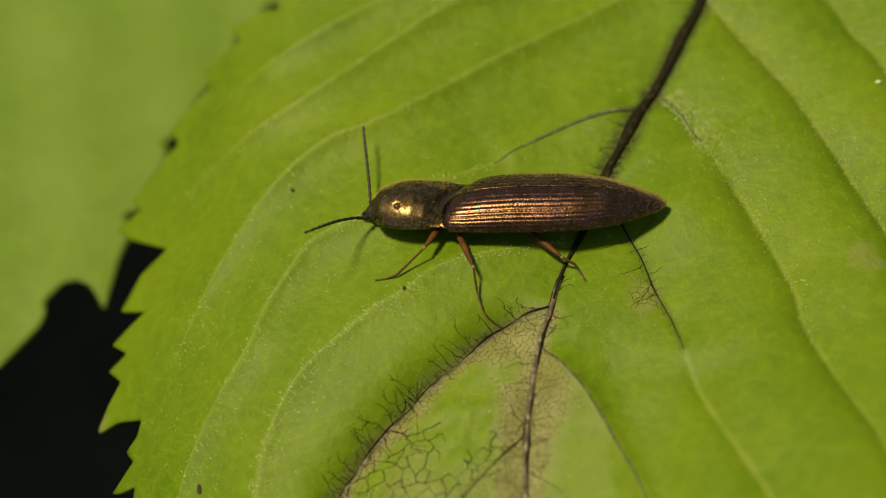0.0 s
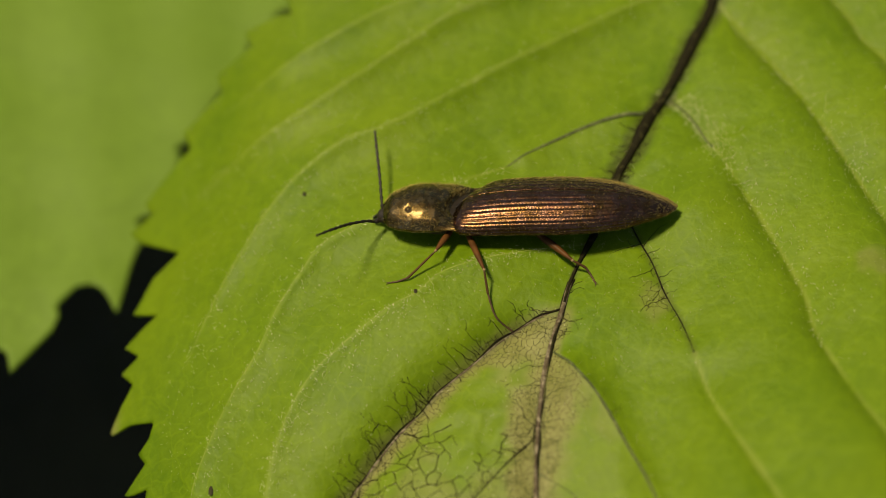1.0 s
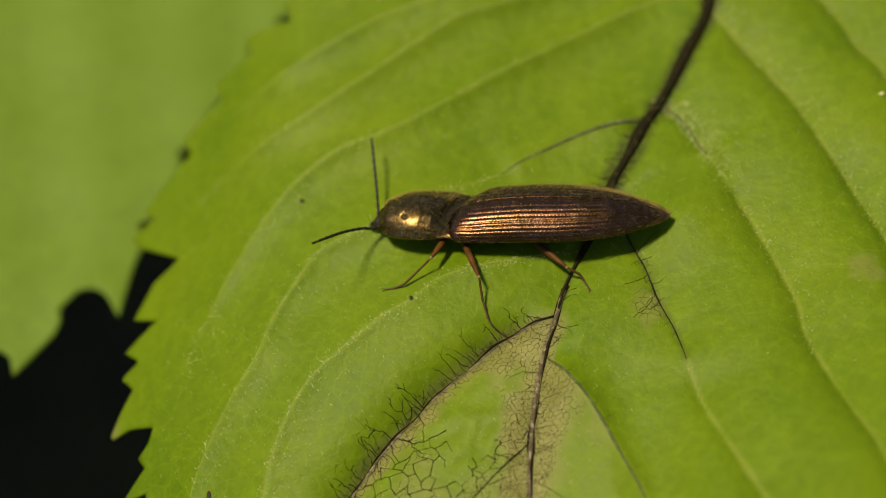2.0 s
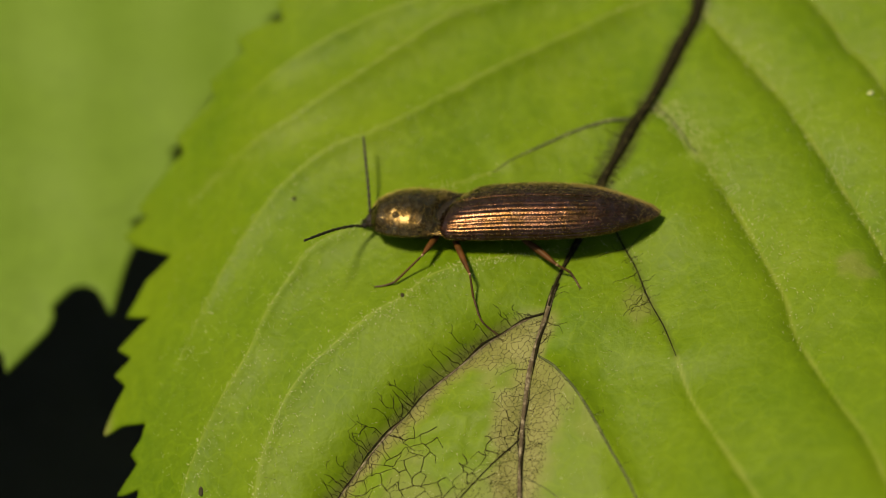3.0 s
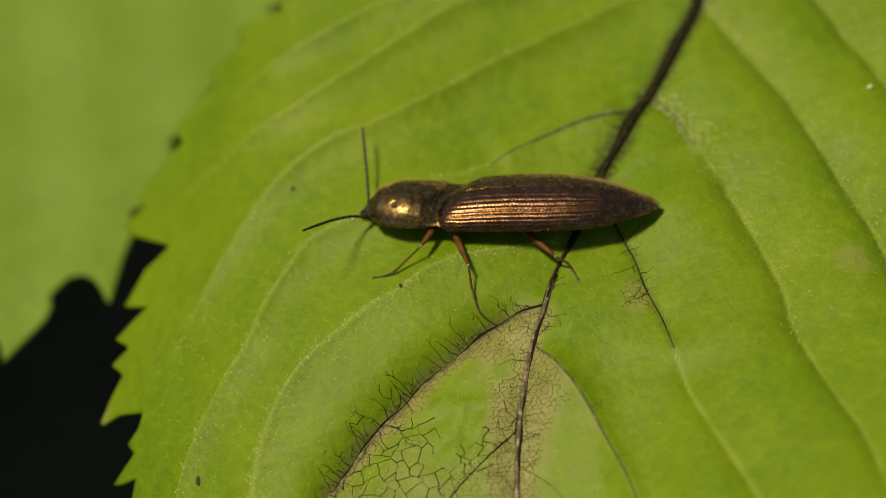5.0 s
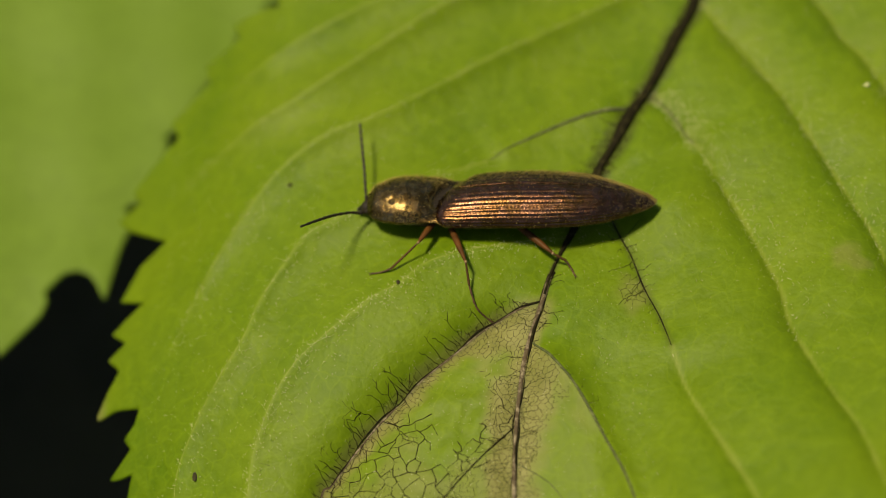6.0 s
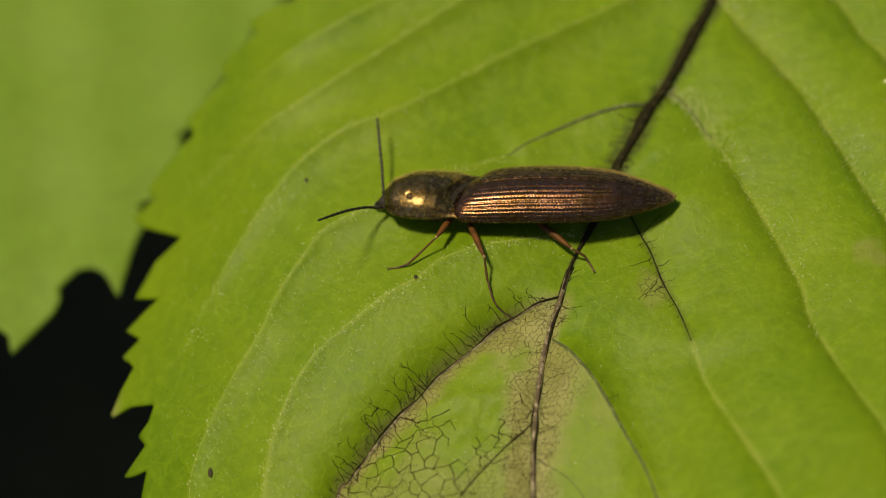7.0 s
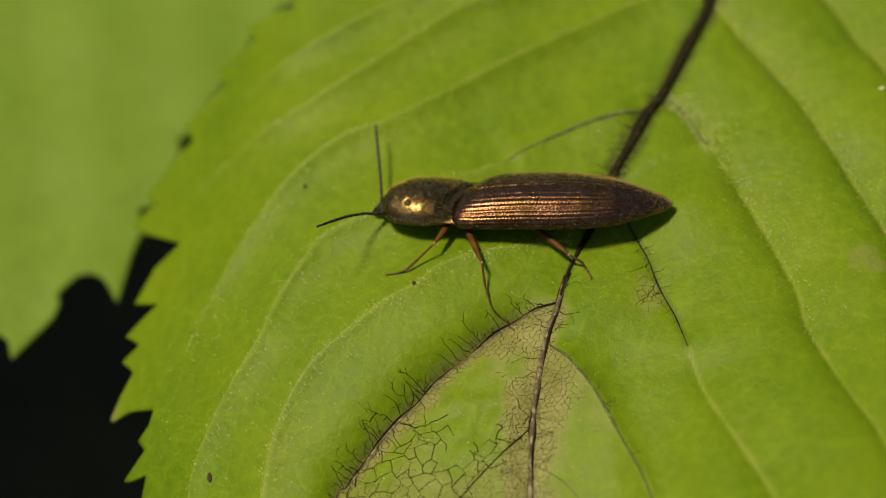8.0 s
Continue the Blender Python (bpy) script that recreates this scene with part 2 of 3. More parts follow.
# how the blade is pleated along each vein: a crest that falls off steeply on its right, or a valley with its steep side on its left
FOLDS = {"A": 0.72, "B": 0.70, "C": 0.6, "D": 0.66, "E": 0.50, "grey_left": 0.40, "R5": 1.0,
         "F": -1.45, "R1": -1.0, "R2": -1.1, "R3": -1.0, "R4": -0.4, "R4_pale": -0.7, "grey_right": -0.5}


def blade_form(x, y):
    """Height of the main leaf's upper face, worked out in full."""
    x, y = np.asarray(x, float), np.asarray(y, float)
    left, right = np.minimum(x, 0), np.maximum(x, 0)
    # the left half hangs down to its edge, the right half rises, most of all at its lower end
    z = 0.8 - 0.006 * left - 0.013 * y - 0.0075 * left * left - 0.003 * x * y + 0.002 * y * y - 0.02 * np.clip(-10 - x, 0, None) ** 2
    z = z + 0.10 * (np.sqrt(right * right + 4) - 2) + 0.010 * np.clip(x - 3, 0, None) * np.clip(-y - 1, 0, None)
    # its lower end sinks
    z = z - 0.22 * (np.sqrt(np.clip(-3 - y, 0, None) ** 2 + 4) - 2) * (1 - ease(3, 9, x))
    z = z - 1.3 * ease(-13, -21, x) * ease(-3, 6, y)
    z = z - 0.012 * np.clip(y - 18, 0, None) ** 2 - 0.01 * np.clip(-14 - y, 0, None) ** 2
    p = np.stack([x.ravel(), y.ravel()], 1)
    for k, h in FOLDS.items():
        d, u, side = distance(p, LINES[k])
        steep = side > 0 if h > 0 else side < 0
        far = np.sqrt(d * d + 0.01) - 0.1
        g = np.exp(-far / np.where(steep, 1.15, 2.8)) - 0.5 * np.exp(-far / 4.5)
        z = z + 1.3 * (h * g * ease(0.0, 0.14, u) * ease(1.0, 0.86, u)).reshape(x.shape)
    z = z + 0.6 * np.exp(-((x - 7.2) ** 2 + (y - 2.6) ** 2) / 6.0) + 0.1 * np.exp(-((x + 8.2) ** 2 + (y - 2.0) ** 2) / 5.0)
    dm = distance(p, LINES["midrib"])[0].reshape(x.shape)
    z = z - 0.22 * np.exp(-((dm / 0.9) ** 2))
    return z + 0.10 * wobble(x, y, 0.45, 1) + 0.012 * wobble(x, y, 1.7, 2) + (0.14 * wobble(x, y, 1.5, 7) + 0.05 * wobble(x, y, 3.1, 8)) * np.exp(-(((x + 3.6) / 2.6) ** 2) - ((y + 8.6) / 2.8) ** 2)


GX, GY = np.arange(-24, 22.01, 0.1), np.arange(-18, 21.01, 0.1)
HEIGHTS = blade_form(*np.meshgrid(GX, GY, indexing="ij"))


def blade(x, y):
    """Height of the main leaf's upper face, read from a table where there is one."""
    x, y = np.asarray(x, float), np.asarray(y, float)
    u, w = (x - GX[0]) / 0.1, (y - GY[0]) / 0.1
    i, j = np.clip(u.astype(int), 0, len(GX) - 2), np.clip(w.astype(int), 0, len(GY) - 2)
    a, b = u - i, w - j
    z = (HEIGHTS[i, j] * (1 - a) + HEIGHTS[i + 1, j] * a) * (1 - b) + (HEIGHTS[i, j + 1] * (1 - a) + HEIGHTS[i + 1, j + 1] * a) * b
    out = (a < 0) | (a > 1) | (b < 0) | (b > 1)
    if out.any():
        z = np.array(z)
        z[out] = blade_form(x[out], y[out])
    return z


def toothed(line, size, seed):
    """A line with leaf teeth: each rises slowly and falls back sharply, on the line's right."""
    r = np.random.default_rng(seed)
    p = spline(line, 0.25)
    s = np.concatenate([[0], np.cumsum(np.hypot(*np.diff(p, axis=0).T))])
    out, at = [], 0.0
    while at < s[-1] - size * 0.5:
        w = size * r.uniform(0.6, 1.3)
        for u, h in ((0.0, 0.0), (0.35, 0.25), (0.7, 0.55), (0.88, 0.6), (0.93, 0.3)):
            q = min(at + u * w, s[-1])
            x, y = np.interp(q, s, p[:, 0]), np.interp(q, s, p[:, 1])
            x2, y2 = np.interp(q + 0.05, s, p[:, 0]), np.interp(q + 0.05, s, p[:, 1])
            t = np.array([x2 - x, y2 - y])
            t /= np.linalg.norm(t) + 1e-9
            out.append((x + t[1] * h * w * 0.9, y - t[0] * h * w * 0.9))
        at += w
    return out


def inside(p, poly):
    c = np.zeros(len(p), bool)
    for (x1, y1), (x2, y2) in zip(poly, np.roll(poly, -1, axis=0)):
        if y1 != y2:
            c ^= ((y1 > p[:, 1]) != (y2 > p[:, 1])) & (p[:, 0] < (x2 - x1) * (p[:, 1] - y1) / (y2 - y1) + x1)
    return c


def leaf_sheet(xs, ys, outline, height):
    """A sheet over the grid xs, ys, trimmed to the outline, with its rim drawn onto it."""
    gx, gy = np.meshgrid(xs, ys, indexing="ij")
    nx, ny = gx.shape
    p = np.stack([gx.ravel(), gy.ravel()], 1)
    q = (np.arange(nx - 1)[:, None] * ny + np.arange(ny - 1)[None]).ravel()
    f = np.stack([q, q + ny, q + ny + 1, q + 1], 1)
    f = f[inside(p[f].mean(1), outline)]
    edges = np.sort(np.concatenate([f[:, [0, 1]], f[:, [1, 2]], f[:, [2, 3]], f[:, [3, 0]]]), axis=1)
    key, count = np.unique(edges[:, 0] * len(p) + edges[:, 1], return_counts=True)
    rim = np.unique(np.concatenate([key[count == 1] // len(p), key[count == 1] % len(p)]))
    closed = np.vstack([outline, outline[:1]])
    for lo in range(0, len(rim), 2000):
        r = rim[lo:lo + 2000]
        best, spot = np.full(len(r), 1e9), p[r].copy()
        for a, b in zip(closed, closed[1:]):
            ab = b - a
            t = np.clip(((p[r] - a) @ ab) / (ab @ ab + 1e-12), 0, 1)
            c = a + t[:, None] * ab
            d = np.hypot(*(p[r] - c).T)
            s = d < best
            best[s], spot[s] = d[s], c[s]
        p[r] = spot
    used = np.unique(f)
    back = np.full(len(p), -1)
    back[used] = np.arange(len(used))
    p = p[used]
    return np.column_stack([p, height(p[:, 0], p[:, 1])]), back[f]


def grid_steps(lo, a, b, hi, fine, coarse):
    return np.concatenate([np.arange(lo, a, coarse), np.arange(a, b, fine), np.arange(b, hi + coarse, coarse)])


def store(ob, name, values):
    at = ob.data.attributes.new(name, "FLOAT", "POINT")
    at.data.foreach_set("value", np.asarray(values, np.float32))


# ---- ground ----
def build_ground():
    n = 60
    u = np.linspace(-1, 1, n)
    xs = np.sign(u) * (np.abs(u) ** 5) * 60000 + u * 300
    gx, gy = np.meshgrid(xs, xs, indexing="ij")
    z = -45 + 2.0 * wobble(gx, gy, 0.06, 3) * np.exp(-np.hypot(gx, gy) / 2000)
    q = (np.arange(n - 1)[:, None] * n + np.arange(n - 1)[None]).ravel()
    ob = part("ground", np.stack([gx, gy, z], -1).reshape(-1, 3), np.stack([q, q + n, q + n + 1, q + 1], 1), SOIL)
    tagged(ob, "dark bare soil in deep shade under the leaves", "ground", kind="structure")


build_ground()


# ---- main leaf ----
def leaf_marks(p):
    """Where the blade is tan, blackened, pale or webbed with dead veinlets, 0 to 1 at the plan's points p (n, 2)."""
    x, y = p[:, 0], p[:, 1]
    dm, _, sm = distance(p, LINES["midrib"])
    df, _, sf = distance(p, LINES["F"])
    _, _, s5 = distance(p, LINES["R5"])
    wob = wobble(x, y, 1.1, 4) + 0.6 * wobble(x, y, 3.1, 5)
    low_part = ease(-2.3, -3.6, y)
    fork = np.hypot(x - 0.4, y + 2.9)
    between = (sf > 0) & (sm < 0)
    reach = np.where((sm > 0) & (s5 > 0), 0.4, 1.0)
    stain = low_part * ease(2.1, 0.7, dm / reach + 0.4 * wob)
    stain = np.maximum(stain, low_part * between * ease(5.4, 3.2, fork + 0.8 * wob))
    stain = np.maximum(stain, low_part * between * ease(1.1, 0.15, df + 0.3 * wob))
    stain = np.maximum(stain, low_part * between * ease(-9.6, -12.0, y + 1.2 * wob) * 0.42)
    stain = np.maximum(stain, low_part * (sm > 0) * (s5 < 0) * ease(-10.5, -7.0, y + 0.8 * wob) * 0.9)
    stain = np.maximum(stain, 0.4 * ease(-1.0, -2.4, y) * (sf < 0) * ease(0.62, 0.2, df + 0.16 * wob))
    dr, _, _ = distance(p, LINES["R4"])
    stain = np.maximum(stain, 0.45 * ease(1.3, 0.3, np.hypot(x - 5.14, y + 2.76) + 0.5 * wob))
    stain = np.maximum(stain, 0.5 * ease(1.5, 0.5, np.hypot(x - 16.55, y + 1.53) + 0.6 * wob))
    stain = np.maximum(stain, 0.9 * ease(-22.3, -23.2, x) * ease(4.5, -2.0, y))
    dark = ease(0.85, 0.28, dm + 0.2 * wob) * ease(1.5, 3.5, y) * 0.5
    dark = np.maximum(dark, 0.6 * ease(0.26, 0.08, dm + 0.05 * wob) * ease(1.0, -1.0, y))
    dark = np.maximum(dark, 0.35 * ease(0.35, 0.05, df + 0.1 * wob))
    dark = np.maximum(dark, 0.35 * ease(0.3, 0.05, dr))
    web = low_part * between * ease(-8.2, -10.4, y + 0.8 * wob) * ease(6.5, 4.5, df + 0.3 * wob)
    web = np.maximum(web, (sf < 0) * ease(1.5, 0.4, df + 0.4 * wob) * ease(-5.0, -7.0, y) * 0.6)
    pale = np.zeros(len(p))
    for k in ("A", "B", "C", "D", "E", "R1", "R2", "R3", "R4_pale"):
        d, _, _ = distance(p, LINES[k])
        pale = np.maximum(pale, ease(0.16, 0.03, d + 0.06 * wob) * (0.65 if k[0] == "R" else 0.2))
    # Panels beside the lower midrib: sunlit relief put in as paler colour.
    pale = np.maximum(pale, 0.12 * low_part * between * ease(0.8, 2.2, dm + 0.3 * wob) * ease(-11.5, -9.0, y + wob))
    pale = np.maximum(pale, 0.08 * low_part * (sm > 0) * (s5 < 0) * ease(-5.5, -8.0, y))
    band = (sf < 0) * ease(2.0, 0.6, df + 0.45 * wob) * ease(-4.0, -7.0, y)
    return {"band": band, "stain": stain, "dark": dark, "pale": pale, "web": web}


def build_leaf():
    rim = [(-13.93, 16.22), (-14.74, 16.33), (-16.6, 16.13), (-16.08, 15.03), (-18.18, 14.25), (-17.75, 12.94), (-20.1, 11.58), (-19.56, 10.43), (-21.19, 9.01), (-22.19, 7.99), (-21.64, 7.11), (-23.01, 6.57), (-22.35, 5.71), (-19.82, 3.84), (-21.27, 2.84), (-22.28, 0.87), (-20.81, 0.11), (-21.8, -0.58), (-22.58, -1.23), (-21.66, -2.15), (-22.67, -2.81), (-21.89, -3.72), (-22.59, -4.81), (-23.2, -6.07), (-21.95, -5.91), (-20.52, -6.31), (-20.77, -7.09), (-21.34, -7.72), (-20.92, -8.36), (-22.09, -9.62), (-21.53, -9.74), (-20.75, -9.7), (-21.03, -11.33), (-21.99, -12.46), (-20.65, -13.09)]
    low = toothed([(-20.65, -13.09), (-18, -22), (-12, -31), (-3, -41), (9, -34), (19, -22), (25.5, -6), (27, 10), (24, 24), (16, 33), (11, 30), (10.3, 26.5), (7, 31), (-1, 29), (-9, 22.5), (-13.93, 16.22)], 2.0, 4)
    outline = np.array([(x, y) for x, y in rim] + low[1:], float)
    xs = grid_steps(-24, -23, 21, 30, 0.14, 0.6)
    ys = grid_steps(-44, -15.5, 19.5, 36, 0.16, 0.6)
    v, f = leaf_sheet(xs, ys, outline, blade)
    base = np.array([10.3, 26.5, float(blade(10.3, 26.5))])
    leaf = tagged(new("leaf"), "broad pleated green leaf with toothed edge and blackened veins", "leaf")
    leaf.location = Vector(base) * MM
    lamina = part("blade", v, f, LEAF, leaf, "green blade with tan patch and toothed edge", origin=base)
    marks = leaf_marks(v[:, :2])
    for k in ("stain", "dark", "pale"):
        store(lamina, k, marks[k])
    solid = lamina.modifiers.new("thickness", "SOLIDIFY")
    solid.thickness, solid.offset = 0.18 * MM, -1.0

    def vein(name, key, r0, r1, mat, label, lift=0.0, rough=0.15, above=-99, below=99, aside=0.0):
        ln = spline(VEINS[key], 0.22)
        if aside:
            t = np.gradient(ln, axis=0)
            t /= np.hypot(t[:, 0], t[:, 1])[:, None]
            ln = ln + np.stack([-t[:, 1], t[:, 0]], 1) * (aside + 0.07 * wobble(np.arange(len(ln)) * 0.35, 0, 1.0, 9 + 10 * aside))[:, None]
        ln = ln[(ln[:, 1] > above) & (ln[:, 1] < below)]
        z = blade(ln[:, 0], ln[:, 1])
        t = np.linspace(0, 1, len(ln))
        if key == "midrib":
            t = np.interp(ln[:, 1], [-4.5, -3.2, -1.6, 0.5, 3, 9, 20], [1.0, 0.86, 0.72, 0.62, 0.4, 0.12, 0.0])
        r = np.maximum(0.012, (r0 + (r1 - r0) * t) * (1 + rough * wobble(np.arange(len(ln)) * 0.3, 0, 1.0, len(key) + 30 * r0)))
        vv, ff = tube(np.column_stack([ln, z + lift]), r, 8, flat=0.8)
        return part(name, vv, ff, mat, leaf, label, origin=base)

    vein("midrib", "midrib", 0.33, 0.02, RIB_DARK, "blackened midrib", 0.05, 0.22, above=-4.5)
    vein("midrib", "midrib", 0.11, 0.11, RIB_BROWN, "dry brown lower midrib with dark streaks", 0.02, 0.22, below=0.3)
    vein("side_vein", "F", 0.05, 0.05, RIB_BROWN, "dry grey-brown side vein", 0.0, 0.4)
    vein("dead_strand", "midrib", 0.05, 0.048, RIB_DARK, "black dead strand", 0.03, 0.8, below=-1.2, aside=0.12)
    vein("dead_strand", "midrib", 0.034, 0.032, RIB_DARK, "black dead strand", 0.03, 0.9, below=-1.2, aside=-0.10)
    vein("dead_strand", "F", 0.036, 0.034, RIB_DARK, "black dead strand", 0.025, 0.8, aside=-0.05)
    vein("side_vein", "R4", 0.065, 0.025, RIB_DARK, "blackened side vein", 0.0, 0.3)
    vein("side_vein", "R5", 0.055, 0.075, RIB_GREY, "brown side vein", 0.0, 0.3)
    vein("side_vein", "G", 0.05, 0.03, RIB_DARK, "blackened side vein", 0.0, 0.3)
    vein("side_vein", "H", 0.04, 0.03, RIB_GREY, "brown side vein", 0.0, 0.3)
    vein("side_vein", "grey_left", 0.14, 0.05, RIB_GREY, "greyish side vein")
    vein("side_vein", "grey_right", 0.12, 0.06, RIB_GREY, "greyish side vein")
    for k in ("A", "B", "C", "D", "E", "R1", "R2", "R3", "R4_pale"):
        vein("side_vein", k, 0.036, 0.028, RIB_PALE, "", -0.02)

    # blackened veinlets that branch off the dead veins
    r = np.random.default_rng(11)
    pieces = []

    def sprout(x, y, ang, length, rad, depth=0):
        pts = [(x, y)]
        n = max(2, int(length / 0.17))
        for i in range(n):
            turn = ang + r.normal(0, 0.38)
            x, y = x + 0.17 * np.cos(turn), y + 0.17 * np.sin(turn)
            pts.append((x, y))
            if depth < 2 and r.random() < 0.13:
                sprout(x, y, ang + r.choice((-1, 1)) * r.uniform(0.6, 1.2), length * r.uniform(0.25, 0.45), rad * 0.75, depth + 1)
        a = np.array(pts)
        z = blade(a[:, 0], a[:, 1]) + 0.004
        pieces.append(tube(np.column_stack([a, z]), np.linspace(rad, rad * 0.45, len(a)), 4, caps=False))

    def fringe(key, lo, hi, gap, lens, heading, rad, spread=0.22, long_share=0.3):
        """Veinlets off one vein, from lo to hi along it, all drawn to one heading in degrees; some run long."""
        ln = spline(VEINS[key], 0.05)
        s = np.concatenate([[0], np.cumsum(np.hypot(*np.diff(ln, axis=0).T))])
        at = lo
        while at < min(hi, s[-1]):
            i = min(int(np.searchsorted(s, at)), len(ln) - 2)
            long = r.random() < long_share
            length = lens[1] * r.uniform(0.7, 1.1) if long else r.uniform(lens[0], 0.45 * lens[1])
            sprout(*ln[i], radians(heading) + r.normal(0, spread), length, rad * (r.uniform(1.0, 1.3) if long else r.uniform(0.6, 0.9)))
            at += gap * r.uniform(0.4, 1.6)

    fringe("F", 0.6, 4.0, 0.22, (0.2, 1.2), 145, 0.024)
    fringe("F", 4.0, 8.0, 0.24, (0.3, 1.7), 143, 0.022, long_share=0.3)
    fringe("F", 8.0, 16.0, 0.24, (0.3, 1.6), 146, 0.022, long_share=0.3)
    fringe("F", 0.8, 9.0, 0.5, (0.2, 0.7), -50, 0.014)
    fringe("F", 8.5, 15.0, 0.6, (0.4, 2.2), -62, 0.026)
    fringe("R4", 4.0, 9.2, 0.45, (0.3, 1.9), 222, 0.02, long_share=0.4)
    fringe("R4", 4.2, 8.5, 0.9, (0.3, 1.1), 28, 0.018)
    fringe("midrib", 18.5, 23.0, 0.16, (0.25, 1.2), 168, 0.024)
    fringe("midrib", 18.5, 23.0, 0.22, (0.15, 0.6), -15, 0.02)
    fringe("midrib", 8.0, 23.0, 0.04, (0.2, 0.75), 190, 0.021, spread=0.4, long_share=0.12)
    fringe("midrib", 8.0, 23.0, 0.04, (0.2, 0.75), -30, 0.021, spread=0.4, long_share=0.12)
    fringe("midrib", 29.0, 33.5, 0.3, (0.25, 1.3), 40, 0.018)
    fringe("midrib", 31.0, 46.0, 0.3, (0.3, 1.5), 175, 0.014)
    fringe("midrib", 31.0, 46.0, 0.3, (0.3, 1.5), 5, 0.014)
    fringe("R5", 1.5, 8.5, 0.8, (0.2, 0.9), 35, 0.014)
    fringe("G", 0.3, 4.0, 0.35, (0.3, 1.0), 170, 0.014)
    fringe("G", 0.3, 4.0, 0.4, (0.3, 0.9), -80, 0.014)

    def net(x0, x1, y0, y1, cell, rad, key, share):
        """Ragged six-sided meshes of dead veinlets where the blade is marked."""
        h = cell * 0.5774
        nx, ny = int((x1 - x0) / cell) + 1, int((y1 - y0) / (1.5 * h)) + 1
        spot = {}
        for j in range(ny):
            for i in range(nx):
                cx, cy = x0 + (i + 0.5 * (j % 2)) * cell, y0 + j * 1.5 * h
                spot[i, j, 0] = (cx, cy + h)
                spot[i, j, 1] = (cx, cy - h)
        keys = list(spot)
        at = np.array([spot[k] for k in keys]) + r.normal(0, 0.17 * cell, (len(keys), 2))
        at[:, 0] += 0.25 * cell * wobble(at[:, 0], at[:, 1], 2.2 / cell, 12)
        at[:, 1] += 0.25 * cell * wobble(at[:, 0], at[:, 1], 2.0 / cell, 13)
        num = {k: n for n, k in enumerate(keys)}
        pairs = []
        for j in range(ny):
            for i in range(nx):
                o = i if j % 2 else i - 1
                # the top corner of one row meets two bottom corners of the row above, and the bottom corner of the row two above
                for other in ((o, j + 1, 1), (o + 1, j + 1, 1), (i, j + 2, 1)):
                    if other in num:
                        pairs.append((num[i, j, 0], num[other]))
        mid = np.array([(at[a] + at[b]) / 2 for a, b in pairs])
        value = leaf_marks(mid)[key] * share
        for (a, b), q in zip(pairs, value):
            if q > 0.5 + 0.3 * wobble(*((at[a] + at[b]) / 2), 1.6, 21) + r.normal(0, 0.08):
                m = (at[a] + at[b]) / 2 + r.normal(0, 0.07 * cell, 2)
                ln = np.array([at[a], m, at[b]])
                z = blade(ln[:, 0], ln[:, 1]) + 0.2 * rad
                w = rad * r.choice((0.5, 0.7, 0.9, 1.15)) * min(1.0, 0.45 + q)
                pieces.append(tube(np.column_stack([ln, z]), [w, w * 0.85, w], 4, caps=False))

    net(-11.5, 4.0, -15.5, -6.0, 0.8, 0.024, "web", 0.95)
    vv, ff = joined(pieces)
    tagged(part("vein_fringe", vv, ff, VEINLET, leaf, "fine blackened veinlets", origin=base), kind="stuff")
    pieces = []
    net(-11.5, 4.0, -15.0, -2.5, 0.31, 0.012, "stain", 0.95)
    net(3.4, 7.4, -5.0, -0.8, 0.45, 0.012, "stain", 1.9)
    net(-14.5, 0.0, -15.0, -3.5, 0.6, 0.011, "band", 0.6)
    vv, ff = joined(pieces)
    tagged(part("vein_net", vv, ff, NET, leaf, "net of fine brown veinlets", origin=base), kind="stuff")

    # short pale hairs, thick along the veins
    n = 11500
    hx, hy, big = r.uniform(-20, 20, n), r.uniform(-14.5, 18, n), np.zeros(n)
    m = 0
    for k in ("A", "B", "D", "E", "R1", "R2", "R3", "R4_pale", "grey_right"):
        ln = spline(VEINS[k], 0.1)
        c = 800 if k in ("R1", "R2", "E", "grey_right") else 380
        i = r.integers(0, len(ln), c)
        side = np.where(r.random(c) < 0.65, np.abs(r.normal(0, 0.8, c)), -np.abs(r.normal(0, 0.2, c)))
        hx[m:m + c], hy[m:m + c], big[m:m + c] = ln[i, 0] + side, ln[i, 1] + r.normal(0, 0.2, c), r.random(c) < 0.5
        m += c
    ok = inside(np.stack([hx, hy], 1), outline) & ((hx < 6) | (r.random(n) < ease(-9, 3, hy)))
    hx, hy, big = hx[ok], hy[ok], big[ok]
    n = len(hx)
    hz = blade(hx, hy)
    ang, ln = r.uniform(0, 2 * np.pi, n), r.uniform(0.07, 0.21, n)
    tilt = r.uniform(0.2, 0.9, n)
    d = np.stack([np.cos(ang) * np.cos(tilt), np.sin(ang) * np.cos(tilt), np.sin(tilt)], 1) * ln[:, None]
    root = np.stack([hx, hy, hz], 1)
    w = (0.006 + 0.008 * big)[:, None]
    s = np.stack([-np.sin(ang), np.cos(ang), 0 * ang], 1) * w
    u = np.stack([0 * ang, 0 * ang, w[:, 0]], 1)
    vv = np.stack([root - s, root + s, root + u, root + d], 1).reshape(-1, 3)
    i = np.arange(n)[:, None] * 4
    ff = np.concatenate([i + [0, 1, 3], i + [1, 2, 3], i + [2, 0, 3]], 0)
    tagged(part("leaf_hairs", vv, ff, HAIR_PALE, leaf, "short pale hairs", origin=base), kind="stuff")

    stalk = spline([tuple(base), (11.5, 33, -6.5), (14, 46, -26), (15.5, 50, -36), (16, 52, -47)], 1.5)
    vv, ff = tube(stalk, np.linspace(0.55, 1.2, len(stalk)), 10)
